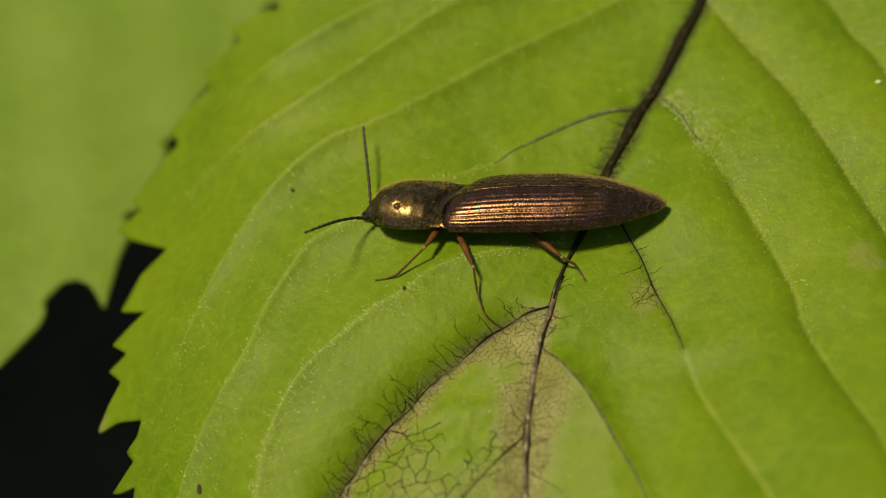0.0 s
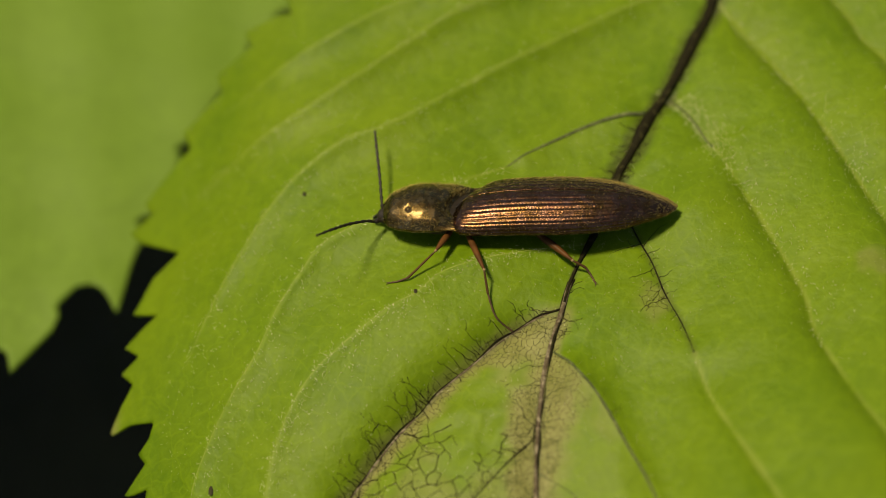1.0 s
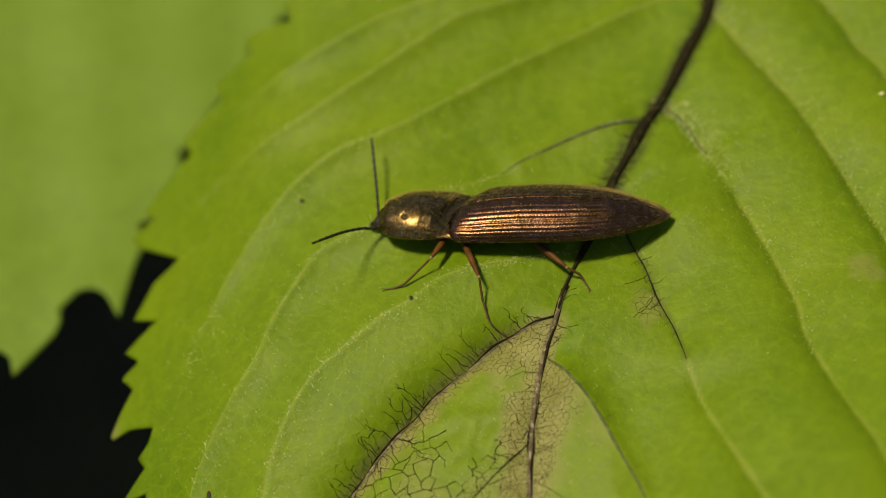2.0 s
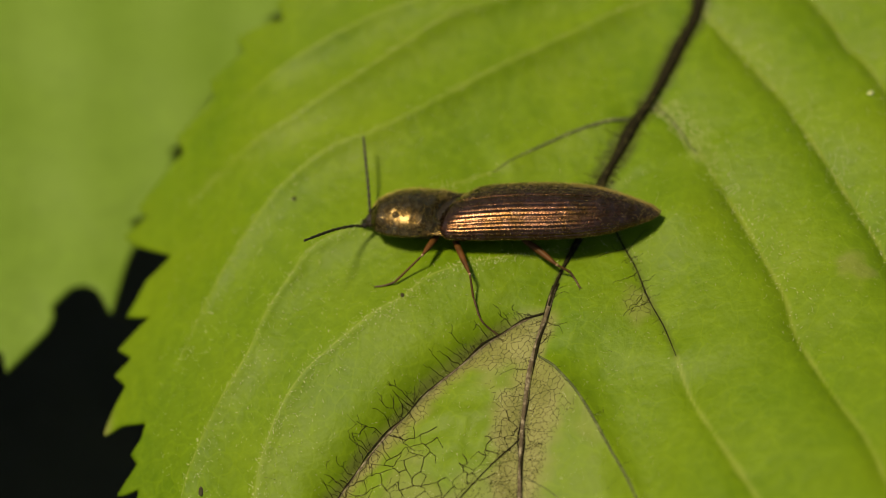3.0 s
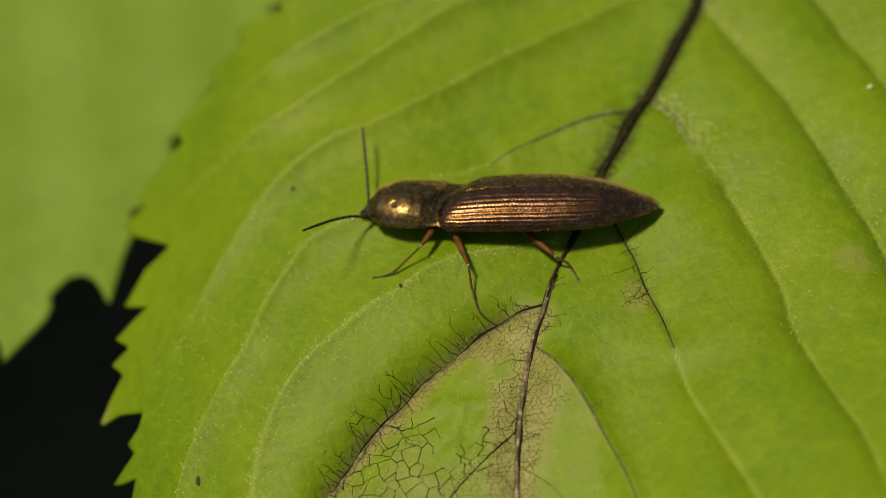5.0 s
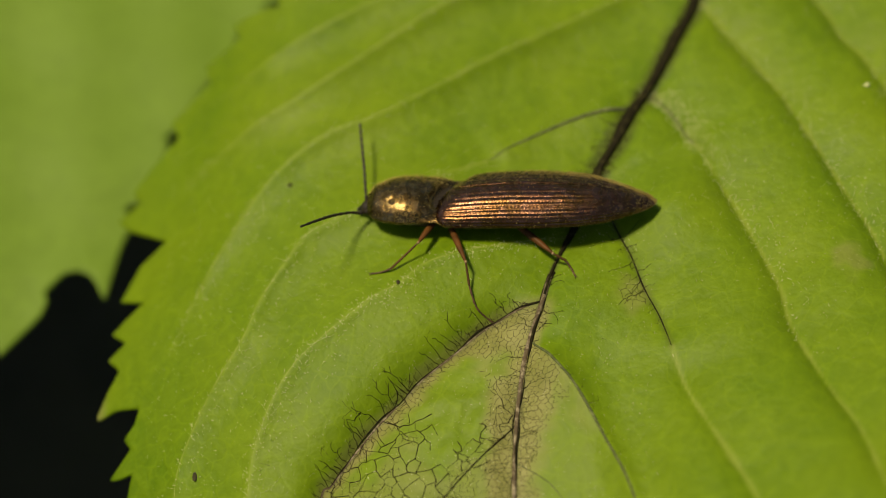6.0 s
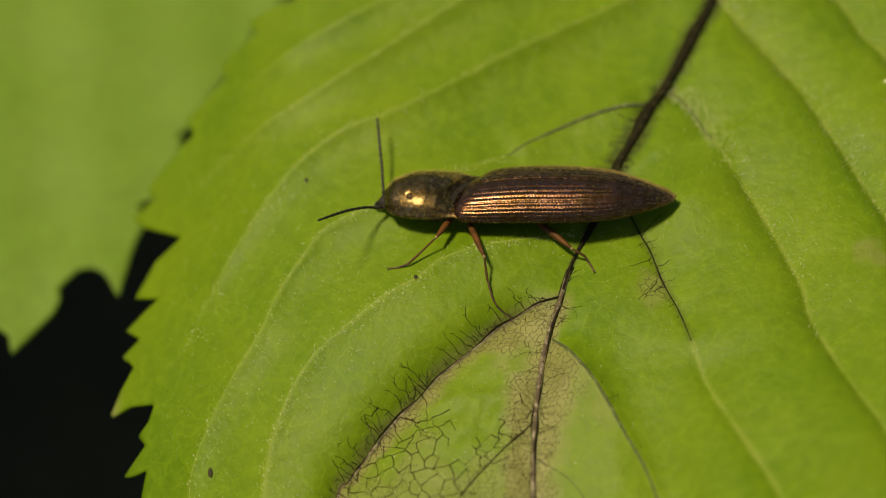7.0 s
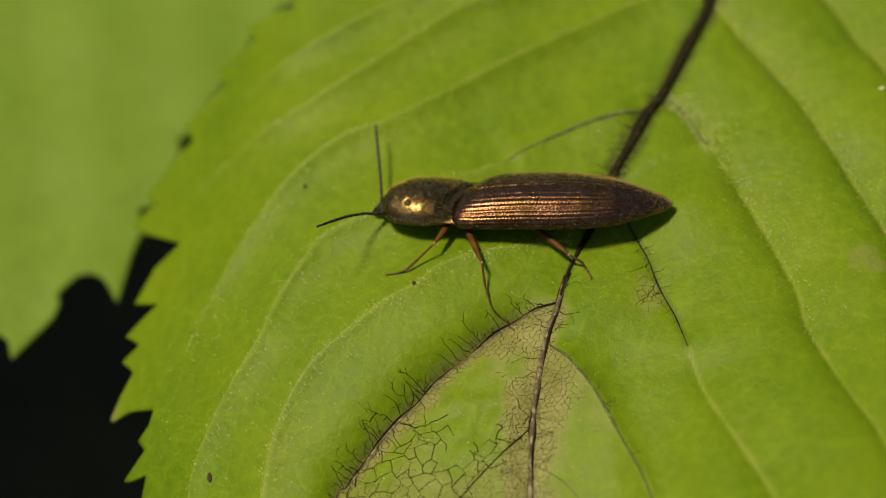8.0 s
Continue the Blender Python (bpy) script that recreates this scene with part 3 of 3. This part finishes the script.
    part("leaf_stalk", vv, ff, STEM, leaf, "green leaf stalk", origin=base)
    return leaf


build_leaf()


# ---- lower leaf ----
def low_blade(x, y):
    x, y = np.asarray(x, float), np.asarray(y, float)
    z = -11.5 + 0.02 * (y - 5) - 0.002 * (x + 30) ** 2 * 0.3
    return z + 0.10 * np.sin((x + 0.12 * y) * 0.95) + 0.10 * wobble(x, y, 0.4, 6)


def build_low_leaf():
    rim = [(-14.2, 25.3), (-15.6, 25.0), (-16.1, 24.6), (-15.7, 24.2), (-16.9, 22.8), (-17.6, 22.6), (-17.4, 22.1), (-19.4, 18.2), (-20.8, 15.5), (-21.6, 15.1), (-21.1, 14.7), (-22.2, 10.8), (-23.3, 10.4), (-23.5, 10.0), (-22.3, 9.5), (-23.0, 9.0), (-23.5, 7.5), (-24.1, 3.9), (-24.6, 4.9), (-25.1, 5.6), (-25.8, 5.9), (-26.6, 5.7), (-27.6, 4.5), (-27.4, 3.9), (-27.7, 3.0), (-28.8, 1.6), (-29.8, 0.3), (-30.1, 1.5), (-30.8, 1.9), (-32, 1.0), (-33, 2.5)]
    # The unseen left lobe is added to keep sun off the soil below.
    rest = toothed([(-33, 2.5), (-36, -5), (-42, -15), (-54, -22), (-66, -10), (-71, 12), (-70, 34), (-64, 58), (-48, 78), (-28, 84), (-8, 74), (6, 54), (4, 36), (-3, 29), (-8, 28), (-14.2, 25.3)], 2.6, 9)
    outline = np.array(rim + rest[1:], float)
    xs = grid_steps(-76, -36, -8, 8, 0.22, 0.8)
    ys = grid_steps(-28, -1, 30, 88, 0.22, 0.8)
    v, f = leaf_sheet(xs, ys, outline, low_blade)
    base = np.array([-28.0, 83.0, float(low_blade(-28.0, 83.0))])
    leaf = tagged(new("leaf"), "plain green toothed leaf lying deeper in the plant", "leaf")
    leaf.location = Vector(base) * MM
    ob = part("blade", v, f, LOW_LEAF, leaf, origin=base)
    solid = ob.modifiers.new("thickness", "SOLIDIFY")
    solid.thickness, solid.offset = 0.2 * MM, -1.0
    ln = spline([(-28, 83), (-33, 60), (-41, 35), (-46, 18), (-47, 7)], 0.8)
    vv, ff = tube(np.column_stack([ln, low_blade(ln[:, 0], ln[:, 1]) + 0.02]), np.linspace(0.5, 0.1, len(ln)), 8, flat=0.6)
    part("midrib", vv, ff, RIB_PALE, leaf, origin=base)
    stalk = spline([tuple(base), (-27, 90, -16), (-24, 95, -32), (-23, 97, -47)], 1.5)
    vv, ff = tube(stalk, np.linspace(0.55, 1.2, len(stalk)), 10)
    part("leaf_stalk", vv, ff, STEM, leaf, "green leaf stalk", origin=base)


build_low_leaf()


# ---- click beetle ----
HOME = np.array([-1.25, 2.2, 0.75])
TURN = np.array(Euler((radians(-19), radians(-4.5), radians(-2.4))).to_matrix())
AXIS = np.array([0.0, 0.07, 1.27])


def body(v):
    """From the beetle's own axes (head at -x, back up) to the place; the joint of the body is held askew."""
    v = np.array(v, float) * (1.0, 0.865, 0.89)
    v[:, 0] += 0.32 * v[:, 1] * ease(-6.0, -4.0, v[:, 0]) * ease(3.5, -1.5, v[:, 0])
    return v @ TURN.T + HOME + AXIS


def loft(xs, half, top, bottom, mid, a0=0.0, a1=2 * np.pi, n=48, power=2.3, relief=None):
    """A shell of rounded sections along x. Angles run from the back's middle over the +y side."""
    ang = np.linspace(a0, a1, n)
    s, c = np.sin(ang), np.cos(ang)
    e = 2.0 / power
    yy = np.sign(s) * np.abs(s) ** e
    zz = np.sign(c) * np.abs(c) ** e
    v = np.empty((len(xs), n, 3))
    v[..., 0] = xs[:, None]
    v[..., 1] = half[:, None] * yy
    v[..., 2] = mid[:, None] + np.where(zz > 0, top[:, None], bottom[:, None]) * zz
    if relief is not None:
        nrm = np.stack([np.zeros_like(v[..., 0]), v[..., 1] / (half[:, None] ** 2 + 0.02), (v[..., 2] - mid[:, None]) / (np.where(zz > 0, top[:, None], bottom[:, None]) ** 2 + 0.02)], -1)
        nrm /= np.linalg.norm(nrm, axis=-1)[..., None] + 1e-9
        v += nrm * relief(xs, ang)[..., None]
    i, j = np.arange(len(xs) - 1)[:, None] * n, np.arange(n - 1)[None]
    f = np.stack([i + j, i + j + 1, i + n + j + 1, i + n + j], -1).reshape(-1, 4)
    return v.reshape(-1, 3), f


def curve(x, *pairs):
    """A smooth profile through (x, value) pairs."""
    xp, yp = np.array([p[0] for p in pairs]), np.array([p[1] for p in pairs])
    fine = np.linspace(xp[0], xp[-1], 400)
    y = np.interp(fine, xp, yp)
    k = np.hanning(21)
    y = np.convolve(np.pad(y, 10, mode="edge"), k / k.sum(), mode="valid")
    return np.interp(x, fine, y)


def bristles(v, f, count, length, seed, sweep=(1.0, 0.0, 0.25), thick=0.004):
    """Short hairs that lie back over a surface."""
    r = np.random.default_rng(seed)
    f = np.asarray(f)
    i = r.integers(0, len(f), count)
    w = r.dirichlet((1, 1, 1, 1), count)
    root = (v[f[i]] * w[..., None]).sum(1)
    nrm = np.cross(v[f[i, 2]] - v[f[i, 0]], v[f[i, 3]] - v[f[i, 1]])
    nrm /= np.linalg.norm(nrm, axis=1)[:, None] + 1e-12
    d = np.asarray(sweep)[None] + r.normal(0, 0.25, (count, 3)) + nrm * r.uniform(0.2, 0.7, (count, 1))
    d /= np.linalg.norm(d, axis=1)[:, None]
    ln = length * r.uniform(0.6, 1.3, (count, 1))
    s = np.cross(d, nrm)
    s *= thick / (np.linalg.norm(s, axis=1)[:, None] + 1e-12)
    vv = np.stack([root - s, root + s, root + nrm * thick, root + d * ln], 1).reshape(-1, 3)
    k = np.arange(count)[:, None] * 4
    return vv, np.concatenate([k + [0, 1, 3], k + [1, 2, 3], k + [2, 0, 3]], 0).tolist()


def build_beetle():
    beetle = tagged(new("click_beetle"), "bronze click beetle with ribbed wing cases and reddish legs", "beetle")
    beetle.location = Vector(HOME) * MM

    def add(name, v, f, mat, label="", parent=None):
        return part(name, v, f, mat, parent or beetle, label, origin=HOME)

    hairs = []
    # wing cases
    xs = np.concatenate([np.linspace(-3.45, -2.2, 40, endpoint=False), np.linspace(-2.2, 6.6, 220, endpoint=False), np.linspace(6.6, 7.6, 50)])
    half = curve(xs, (-3.45, 1.1), (-3.2, 1.75), (-2.75, 2.2), (-1.9, 2.34), (-0.5, 2.36), (2.0, 2.33), (3.6, 2.14), (5.0, 1.74), (6.3, 1.08), (7.2, 0.56), (7.6, 0.04))
    top = curve(xs, (-3.45, 0.35), (-3.1, 0.84), (-2.4, 1.10), (-1.2, 1.27), (0.4, 1.37), (2.0, 1.38), (3.0, 1.37), (4.5, 1.23), (6.2, 0.74), (7.2, 0.34), (7.6, 0.04))
    mid = curve(xs, (-3.35, -0.05), (0.0, 0.0), (4.5, -0.05), (7.6, -0.12))
    low = np.minimum(0.72, 0.42 * half + 0.01)

    def ribs(x, a):
        lanes = a / radians(98) * 10.5
        groove = 0.5 + 0.5 * np.cos(2 * np.pi * lanes) + 0.35 * np.exp(-((((lanes + 0.5) % 1) - 0.5) / 0.10) ** 2)
        edge = np.clip((0.9 - np.abs(a) / radians(118)) * 8, 0, 1)
        pits = 0.9 + 0.16 * np.sin(x[:, None] * 38 + np.round(lanes)[None] * 2.1)
        fade = curve(x, (-3.35, 0.0), (-2.8, 0.3), (-2.0, 1.0), (5.0, 0.9), (7.0, 0.25), (7.6, 0.0))
        seam = np.exp(-(lanes / 0.25) ** 2) * 0.008
        return -0.024 * fade[:, None] * pits * (groove * edge)[None] - seam[None] * fade[:, None]

    for sgn in (1, -1):
        v, f = loft(xs, half, top, low, mid, radians(0.6), radians(126), 160, 2.05, ribs)
        v[:, 1] *= sgn
        v[:, 0] += 0.38 * ease(-0.2, 1.4, v[:, 1]) * ease(-1.2, -3.3, v[:, 0])
        v = body(v)
        f = f if sgn < 0 else f[:, ::-1]
        ob = add("wing_case", v, f, ELYTRA, "ribbed coppery bronze wing case")
        sol = ob.modifiers.new("thickness", "SOLIDIFY")
        sol.thickness, sol.offset = 0.05 * MM, -1.0
        hairs.append(bristles(v, f, 8000 if sgn > 0 else 2200, 0.085, 20 + sgn, thick=0.0036 if sgn > 0 else 0.003))
        if sgn > 0:
            rows_of = f.reshape(len(xs) - 1, 159, 4)
            for lo, count, length in ((60, 1500, 0.10), (110, 2200, 0.12), (170, 3000, 0.15)):
                hairs.append(bristles(v, rows_of[lo:, 30:120].reshape(-1, 4), count, length, 25 + lo, (0.7, 0.25, 0.35), 0.0065))

    # abdomen and hind thorax under the wing cases
    xa = np.linspace(-2.8, 7.35, 90)
    seg = 1 - 0.035 * (np.abs(((xa * 0.62) % 1) - 0.5) < 0.07)
    v, f = loft(xa, curve(xa, (-2.8, 1.0), (-2.4, 1.5), (0, 1.85), (3, 1.8), (5, 1.35), (7.0, 0.45), (7.35, 0.02)) * seg,
                curve(xa, (-3.3, 0.4), (0, 0.8), (5, 0.6), (7.35, 0.02)), curve(xa, (-3.3, 0.5), (-2, 0.92), (1, 0.95), (5, 0.62), (7.35, 0.02)) * seg,
                xa * 0 - 0.08, n=44)
    add("abdomen", body(v), f, UNDER, "dark shining underside")

    # fore body shield
    xp = np.linspace(-7.3, -2.75, 120)
    hp = curve(xp, (-7.3, 0.72), (-7.05, 1.2), (-6.5, 1.56), (-5.6, 1.86), (-4.4, 1.89), (-3.6, 1.83), (-3.2, 1.82), (-2.75, 1.94))
    tp = curve(xp, (-7.3, 0.55), (-6.9, 1.0), (-6.0, 1.29), (-5.0, 1.26), (-4.1, 1.02), (-3.4, 0.45), (-2.75, 0.22))
    mp = curve(xp, (-7.2, -0.25), (-5.5, -0.12), (-2.75, -0.05))

    def dents(x, a):
        g = -0.13 * np.exp(-((x[:, None] + 5.95) / 0.13) ** 2 - ((a[None] + 0.62) / 0.10) ** 2)
        g = g - 0.05 * np.exp(-((x[:, None] + 5.0) / 0.16) ** 2 - ((a[None] - 0.15) / 0.1) ** 2)
        g = g - 0.07 * np.exp(-((x[:, None] + 3.9) / 0.35) ** 2 - ((np.abs(a[None]) - 0.55) / 0.22) ** 2)
        g = g - 0.06 * np.exp(-(a[None] / 0.12) ** 2) * np.exp(-((x[:, None] + 4.0) / 0.8) ** 2)
        g = g + 0.045 * np.exp(-((np.abs(a[None]) - 1.05 - 0.12 * (x[:, None] + 4.0)) / 0.07) ** 2) * ease(-5.4, -3.6, x)[:, None]
        return g + 0.05 * np.exp(-((np.abs(a[None]) - 1.48) / 0.10) ** 2)

    v, f = loft(xp, hp * 1.06, tp, tp * 0.32, mp, radians(-108), radians(108), 110, 2.05, dents)
    # the hind edge is bowed: its corners run back to points, its middle stays forward
    k = ease(-4.1, -2.75, v[:, 0]) * (1 - np.clip(np.abs(v[:, 1] - 0.25) / 1.5, 0, 1) ** 3.0)
    v[:, 0] -= 1.08 * k
    v = body(v)
    ob = add("fore_shield", v, f[:, ::-1], PRONOTUM, "brassy domed shield with one small pit")
    sol = ob.modifiers.new("thickness", "SOLIDIFY")
    sol.thickness, sol.offset = 0.05 * MM, -1.0
    hairs.append(bristles(v, f[:, ::-1], 4200, 0.085, 31, thick=0.0032))
    hairs.append(bristles(v, f.reshape(119, 109, 4)[:100, 62:95].reshape(-1, 4)[:, ::-1], 1200, 0.15, 33, (0.4, 0.3, 0.4), 0.006))
    xq = np.linspace(-7.15, -3.0, 50)
    v, f = loft(xq, curve(xq, (-7.15, 0.4), (-6.4, 1.25), (-4, 1.5), (-3.0, 1.0)), xq * 0 + 0.3, curve(xq, (-7.15, 0.35), (-6.2, 0.95), (-4, 1.15), (-3.0, 0.7)), xq * 0 - 0.15, n=36)
    add("breast", body(v), f, UNDER, "dark underside of the fore body")
    # neck joint and small shield between the wing cases
    v, f = loft(np.linspace(-4.6, -2.5, 12), np.linspace(1.2, 1.7, 12), np.linspace(0.15, 0.36, 12), np.full(12, 0.7), np.full(12, -0.05), n=28)
    add("waist", body(v), f, BLACK, "black joint between shield and wing cases")
    xc = np.linspace(-3.55, -2.75, 14)
    v, f = loft(xc, curve(xc, (-3.55, 0.24), (-3.2, 0.24), (-2.75, 0.03)), np.full(14, 0.10), np.full(14, 0.1), curve(xc, (-3.55, 0.25), (-2.75, 0.66)), n=20)
    add("scutellum", body(v), f, BLACK)

    # head
    xh = np.linspace(-7.72, -6.9, 30)
    v, f = loft(xh, curve(xh, (-7.72, 0.12), (-7.6, 0.36), (-7.3, 0.56), (-6.9, 0.62)), curve(xh, (-7.72, 0.08), (-7.55, 0.35), (-7.2, 0.5), (-6.9, 0.52)),
                curve(xh, (-7.72, 0.1), (-7.5, 0.42), (-6.9, 0.55)), xh * 0 - 0.42, n=36)
    head = add("head", body(v), f, BLACK, "small black head")
    for sgn in (1, -1):
        t, g = np.meshgrid(np.linspace(0, np.pi, 12), np.linspace(0, 2 * np.pi, 18, endpoint=False), indexing="ij")
        v = np.stack([0.2 * np.sin(t) * np.cos(g) - 7.28, 0.17 * np.cos(t) + 0.50 * sgn, 0.2 * np.sin(t) * np.sin(g) - 0.36], -1).reshape(-1, 3)
        f = [[i * 18 + j, i * 18 + (j + 1) % 18, (i + 1) * 18 + (j + 1) % 18, (i + 1) * 18 + j] for i in range(11) for j in range(18)]
        add("eye", body(v), f, BLACK, "glossy black eye", head)
        ln = body(spline([(-7.6, 0.22 * sgn, -0.5), (-7.85, 0.2 * sgn, -0.62), (-7.95, 0.05 * sgn, -0.68)], 0.05))
        add("mandible", *tube(ln, np.linspace(0.1, 0.03, len(ln)), 8), BLACK, "", head)

    # feelers, each of eleven saw-edged joints
    def feeler(points):
        ln = spline(points, 0.02)
        ln[:, 2] = np.maximum(ln[:, 2], blade(ln[:, 0], ln[:, 1]) + 0.12)
        s = np.concatenate([[0], np.cumsum(np.linalg.norm(np.diff(ln, axis=0), axis=1))])
        u = s / s[-1] * 11
        w = 0.056 + 0.044 * (u % 1) ** 1.2 - 0.03 * ((u % 1) > 0.93)
        w *= np.interp(u, [0, 1, 1.2, 9, 11], [1.25, 1.2, 1.0, 0.95, 0.7])
        add("feeler", *tube(ln, w, 8), BLACK, "dark jointed feeler")

    feeler([(-8.6, 2.08, 1.2), (-9.0, 1.85, 1.45), (-9.43, 1.64, 1.85), (-10.27, 0.92, 2.7), (-10.97, -0.03, 3.75), (-11.74, -0.80, 4.4)])
    feeler([(-8.55, 2.6, 1.25), (-8.65, 2.96, 1.45), (-8.75, 4.1, 1.72), (-8.91, 5.58, 1.92), (-9.07, 7.09, 2.05)])

    # legs: thigh, shin, foot with two claws
    def leg(hip, knee, ankle, toes, tip, thick=1.0):
        holder = tagged(new("leg"), "reddish brown jointed leg")
        holder.parent = beetle
        ln = spline([hip, tuple(0.5 * (np.array(hip) + np.array(knee)) + (0, 0, 0.05)), knee], 0.05)
        t = np.linspace(0, 1, len(ln))
        add("thigh", *tube(ln, thick * (0.07 + 0.10 * np.sin(np.pi * np.clip(t * 0.9 + 0.12, 0, 1))), 10), LEG, "", holder)
        ln = spline([knee, ankle], 0.05)
        t = np.linspace(0, 1, len(ln))
        add("shin", *tube(ln, thick * (0.052 + 0.016 * t - 0.02 * (t < 0.08)), 8), SHIN, "", holder)
        for at, to, wide in ((hip, knee, 0.10), (knee, ankle, 0.078)):
            d = (np.array(to) - np.array(at)) / np.linalg.norm(np.array(to) - np.array(at))
            far = 0.35 if at is hip else 0.0
            ring = np.array(at) + d * np.linspace(far - 0.07, far + 0.07, 5)[:, None]
            add("joint", *tube(ring, thick * wide * np.array([0.7, 1.0, 1.1, 1.0, 0.7]), 8), JOINT, "pale leg joint", holder)
        ln = spline([ankle, toes, tip], 0.02)
        t = np.linspace(0, 1, len(ln))
        u = t * 5
        add("foot", *tube(ln, thick * (0.045 + 0.022 * (u % 1)) * (1 - 0.25 * t), 8), FOOT, "dark jointed foot", holder)
        d = np.array(tip) - np.array(toes)
        d /= np.linalg.norm(d)
        n = np.cross(d, (0, 0, 1))
        for sd in (1, -1):
            cl = spline([tip, tuple(np.array(tip) + d * 0.10 + n * 0.07 * sd), tuple(np.array(tip) + d * 0.16 + n * 0.10 * sd - np.array((0, 0, 0.05)))], 0.02)
            add("claw", *tube(cl, np.linspace(0.022, 0.006, len(cl)), 6), FOOT, "", holder)

    def on(x, y, h=0.05):
        return (x, y, float(blade(x, y)) + h)

    leg((-5.05, 1.25, 1.6), (-5.86, -0.23, 2.0), on(-7.28, -1.18, 0.2), on(-7.81, -1.23), on(-8.28, -1.24))
    leg((-4.33, 1.25, 1.5), (-3.43, -1.39, 2.05), on(-3.25, -2.3, 0.35), on(-2.84, -3.28, 0.08), on(-2.03, -3.73))
    leg((-0.75, 1.15, 1.4), (1.03, -0.59, 1.6), on(1.71, -0.82, 0.4), on(1.98, -1.16, 0.08), on(2.19, -1.64), 1.1)
    leg((-5.05, 2.55, 1.35), (-5.5, 3.25, 1.45), (-5.9, 3.5, 0.95), on(-6.1, 3.4), on(-6.3, 3.3))
    leg((-4.25, 2.55, 1.25), (-3.7, 3.25, 1.35), (-3.2, 3.4, 0.95), on(-2.9, 3.3), on(-2.6, 3.2))
    leg((-0.90, 2.70, 1.20), (0.2, 3.3, 1.3), (1.2, 3.5, 0.95), on(1.6, 3.4), on(2.0, 3.3))

    v, f = joined(hairs)
    tagged(add("golden_hairs", v, f, GOLD_HAIR, "fine golden hairs"), kind="stuff")


build_beetle()


# ---- grains of dirt lying on the leaf ----
def build_specks():
    r = np.random.default_rng(3)
    for x, y, size, lean in ((-12.81, 4.7, 0.14, 1.0), (-6.9, -2.0, 0.12, 1.3), (-17.15, -10.95, 0.15, 2.2)):
        t, g = np.meshgrid(np.linspace(0, np.pi, 8), np.linspace(0, 2 * np.pi, 10, endpoint=False), indexing="ij")
        k = 1 + 0.25 * r.uniform(-1, 1, t.shape)
        k[0], k[-1] = 1, 1
        v = np.stack([np.sin(t) * np.cos(g) * k * 0.8, np.sin(t) * np.sin(g) * k * lean * 0.8, np.cos(t) * 0.5 * k], -1).reshape(-1, 3) * size
        f = [[i * 10 + j, i * 10 + (j + 1) % 10, (i + 1) * 10 + (j + 1) % 10, (i + 1) * 10 + j] for i in range(7) for j in range(10)]
        at = np.array([x, y, float(blade(x, y)) + size * 0.3])
        ob = part("dirt_grain", v, f, SOIL)
        ob.location = Vector(at) * MM
        tagged(ob, "tiny dark grain of dirt lying on the leaf", "dirt", "grains of dirt")


build_specks()


def build_flake():
    v = np.array([(-0.22, -0.05, 0), (0.05, -0.12, 0.03), (0.24, 0.0, 0.06), (0.02, 0.11, 0.02), (0, 0, -0.06), (0, 0, 0.10)])
    ob = part("plant_flake", v, [[0, 1, 5], [1, 2, 5], [2, 3, 5], [3, 0, 5], [1, 0, 4], [2, 1, 4], [3, 2, 4], [0, 3, 4]], HAIR_PALE)
    ob.location = Vector((17.9, 9.82, float(blade(17.9, 9.82)) + 0.04)) * MM
    tagged(ob, "tiny pale flake lying on the leaf", "flake")


build_flake()
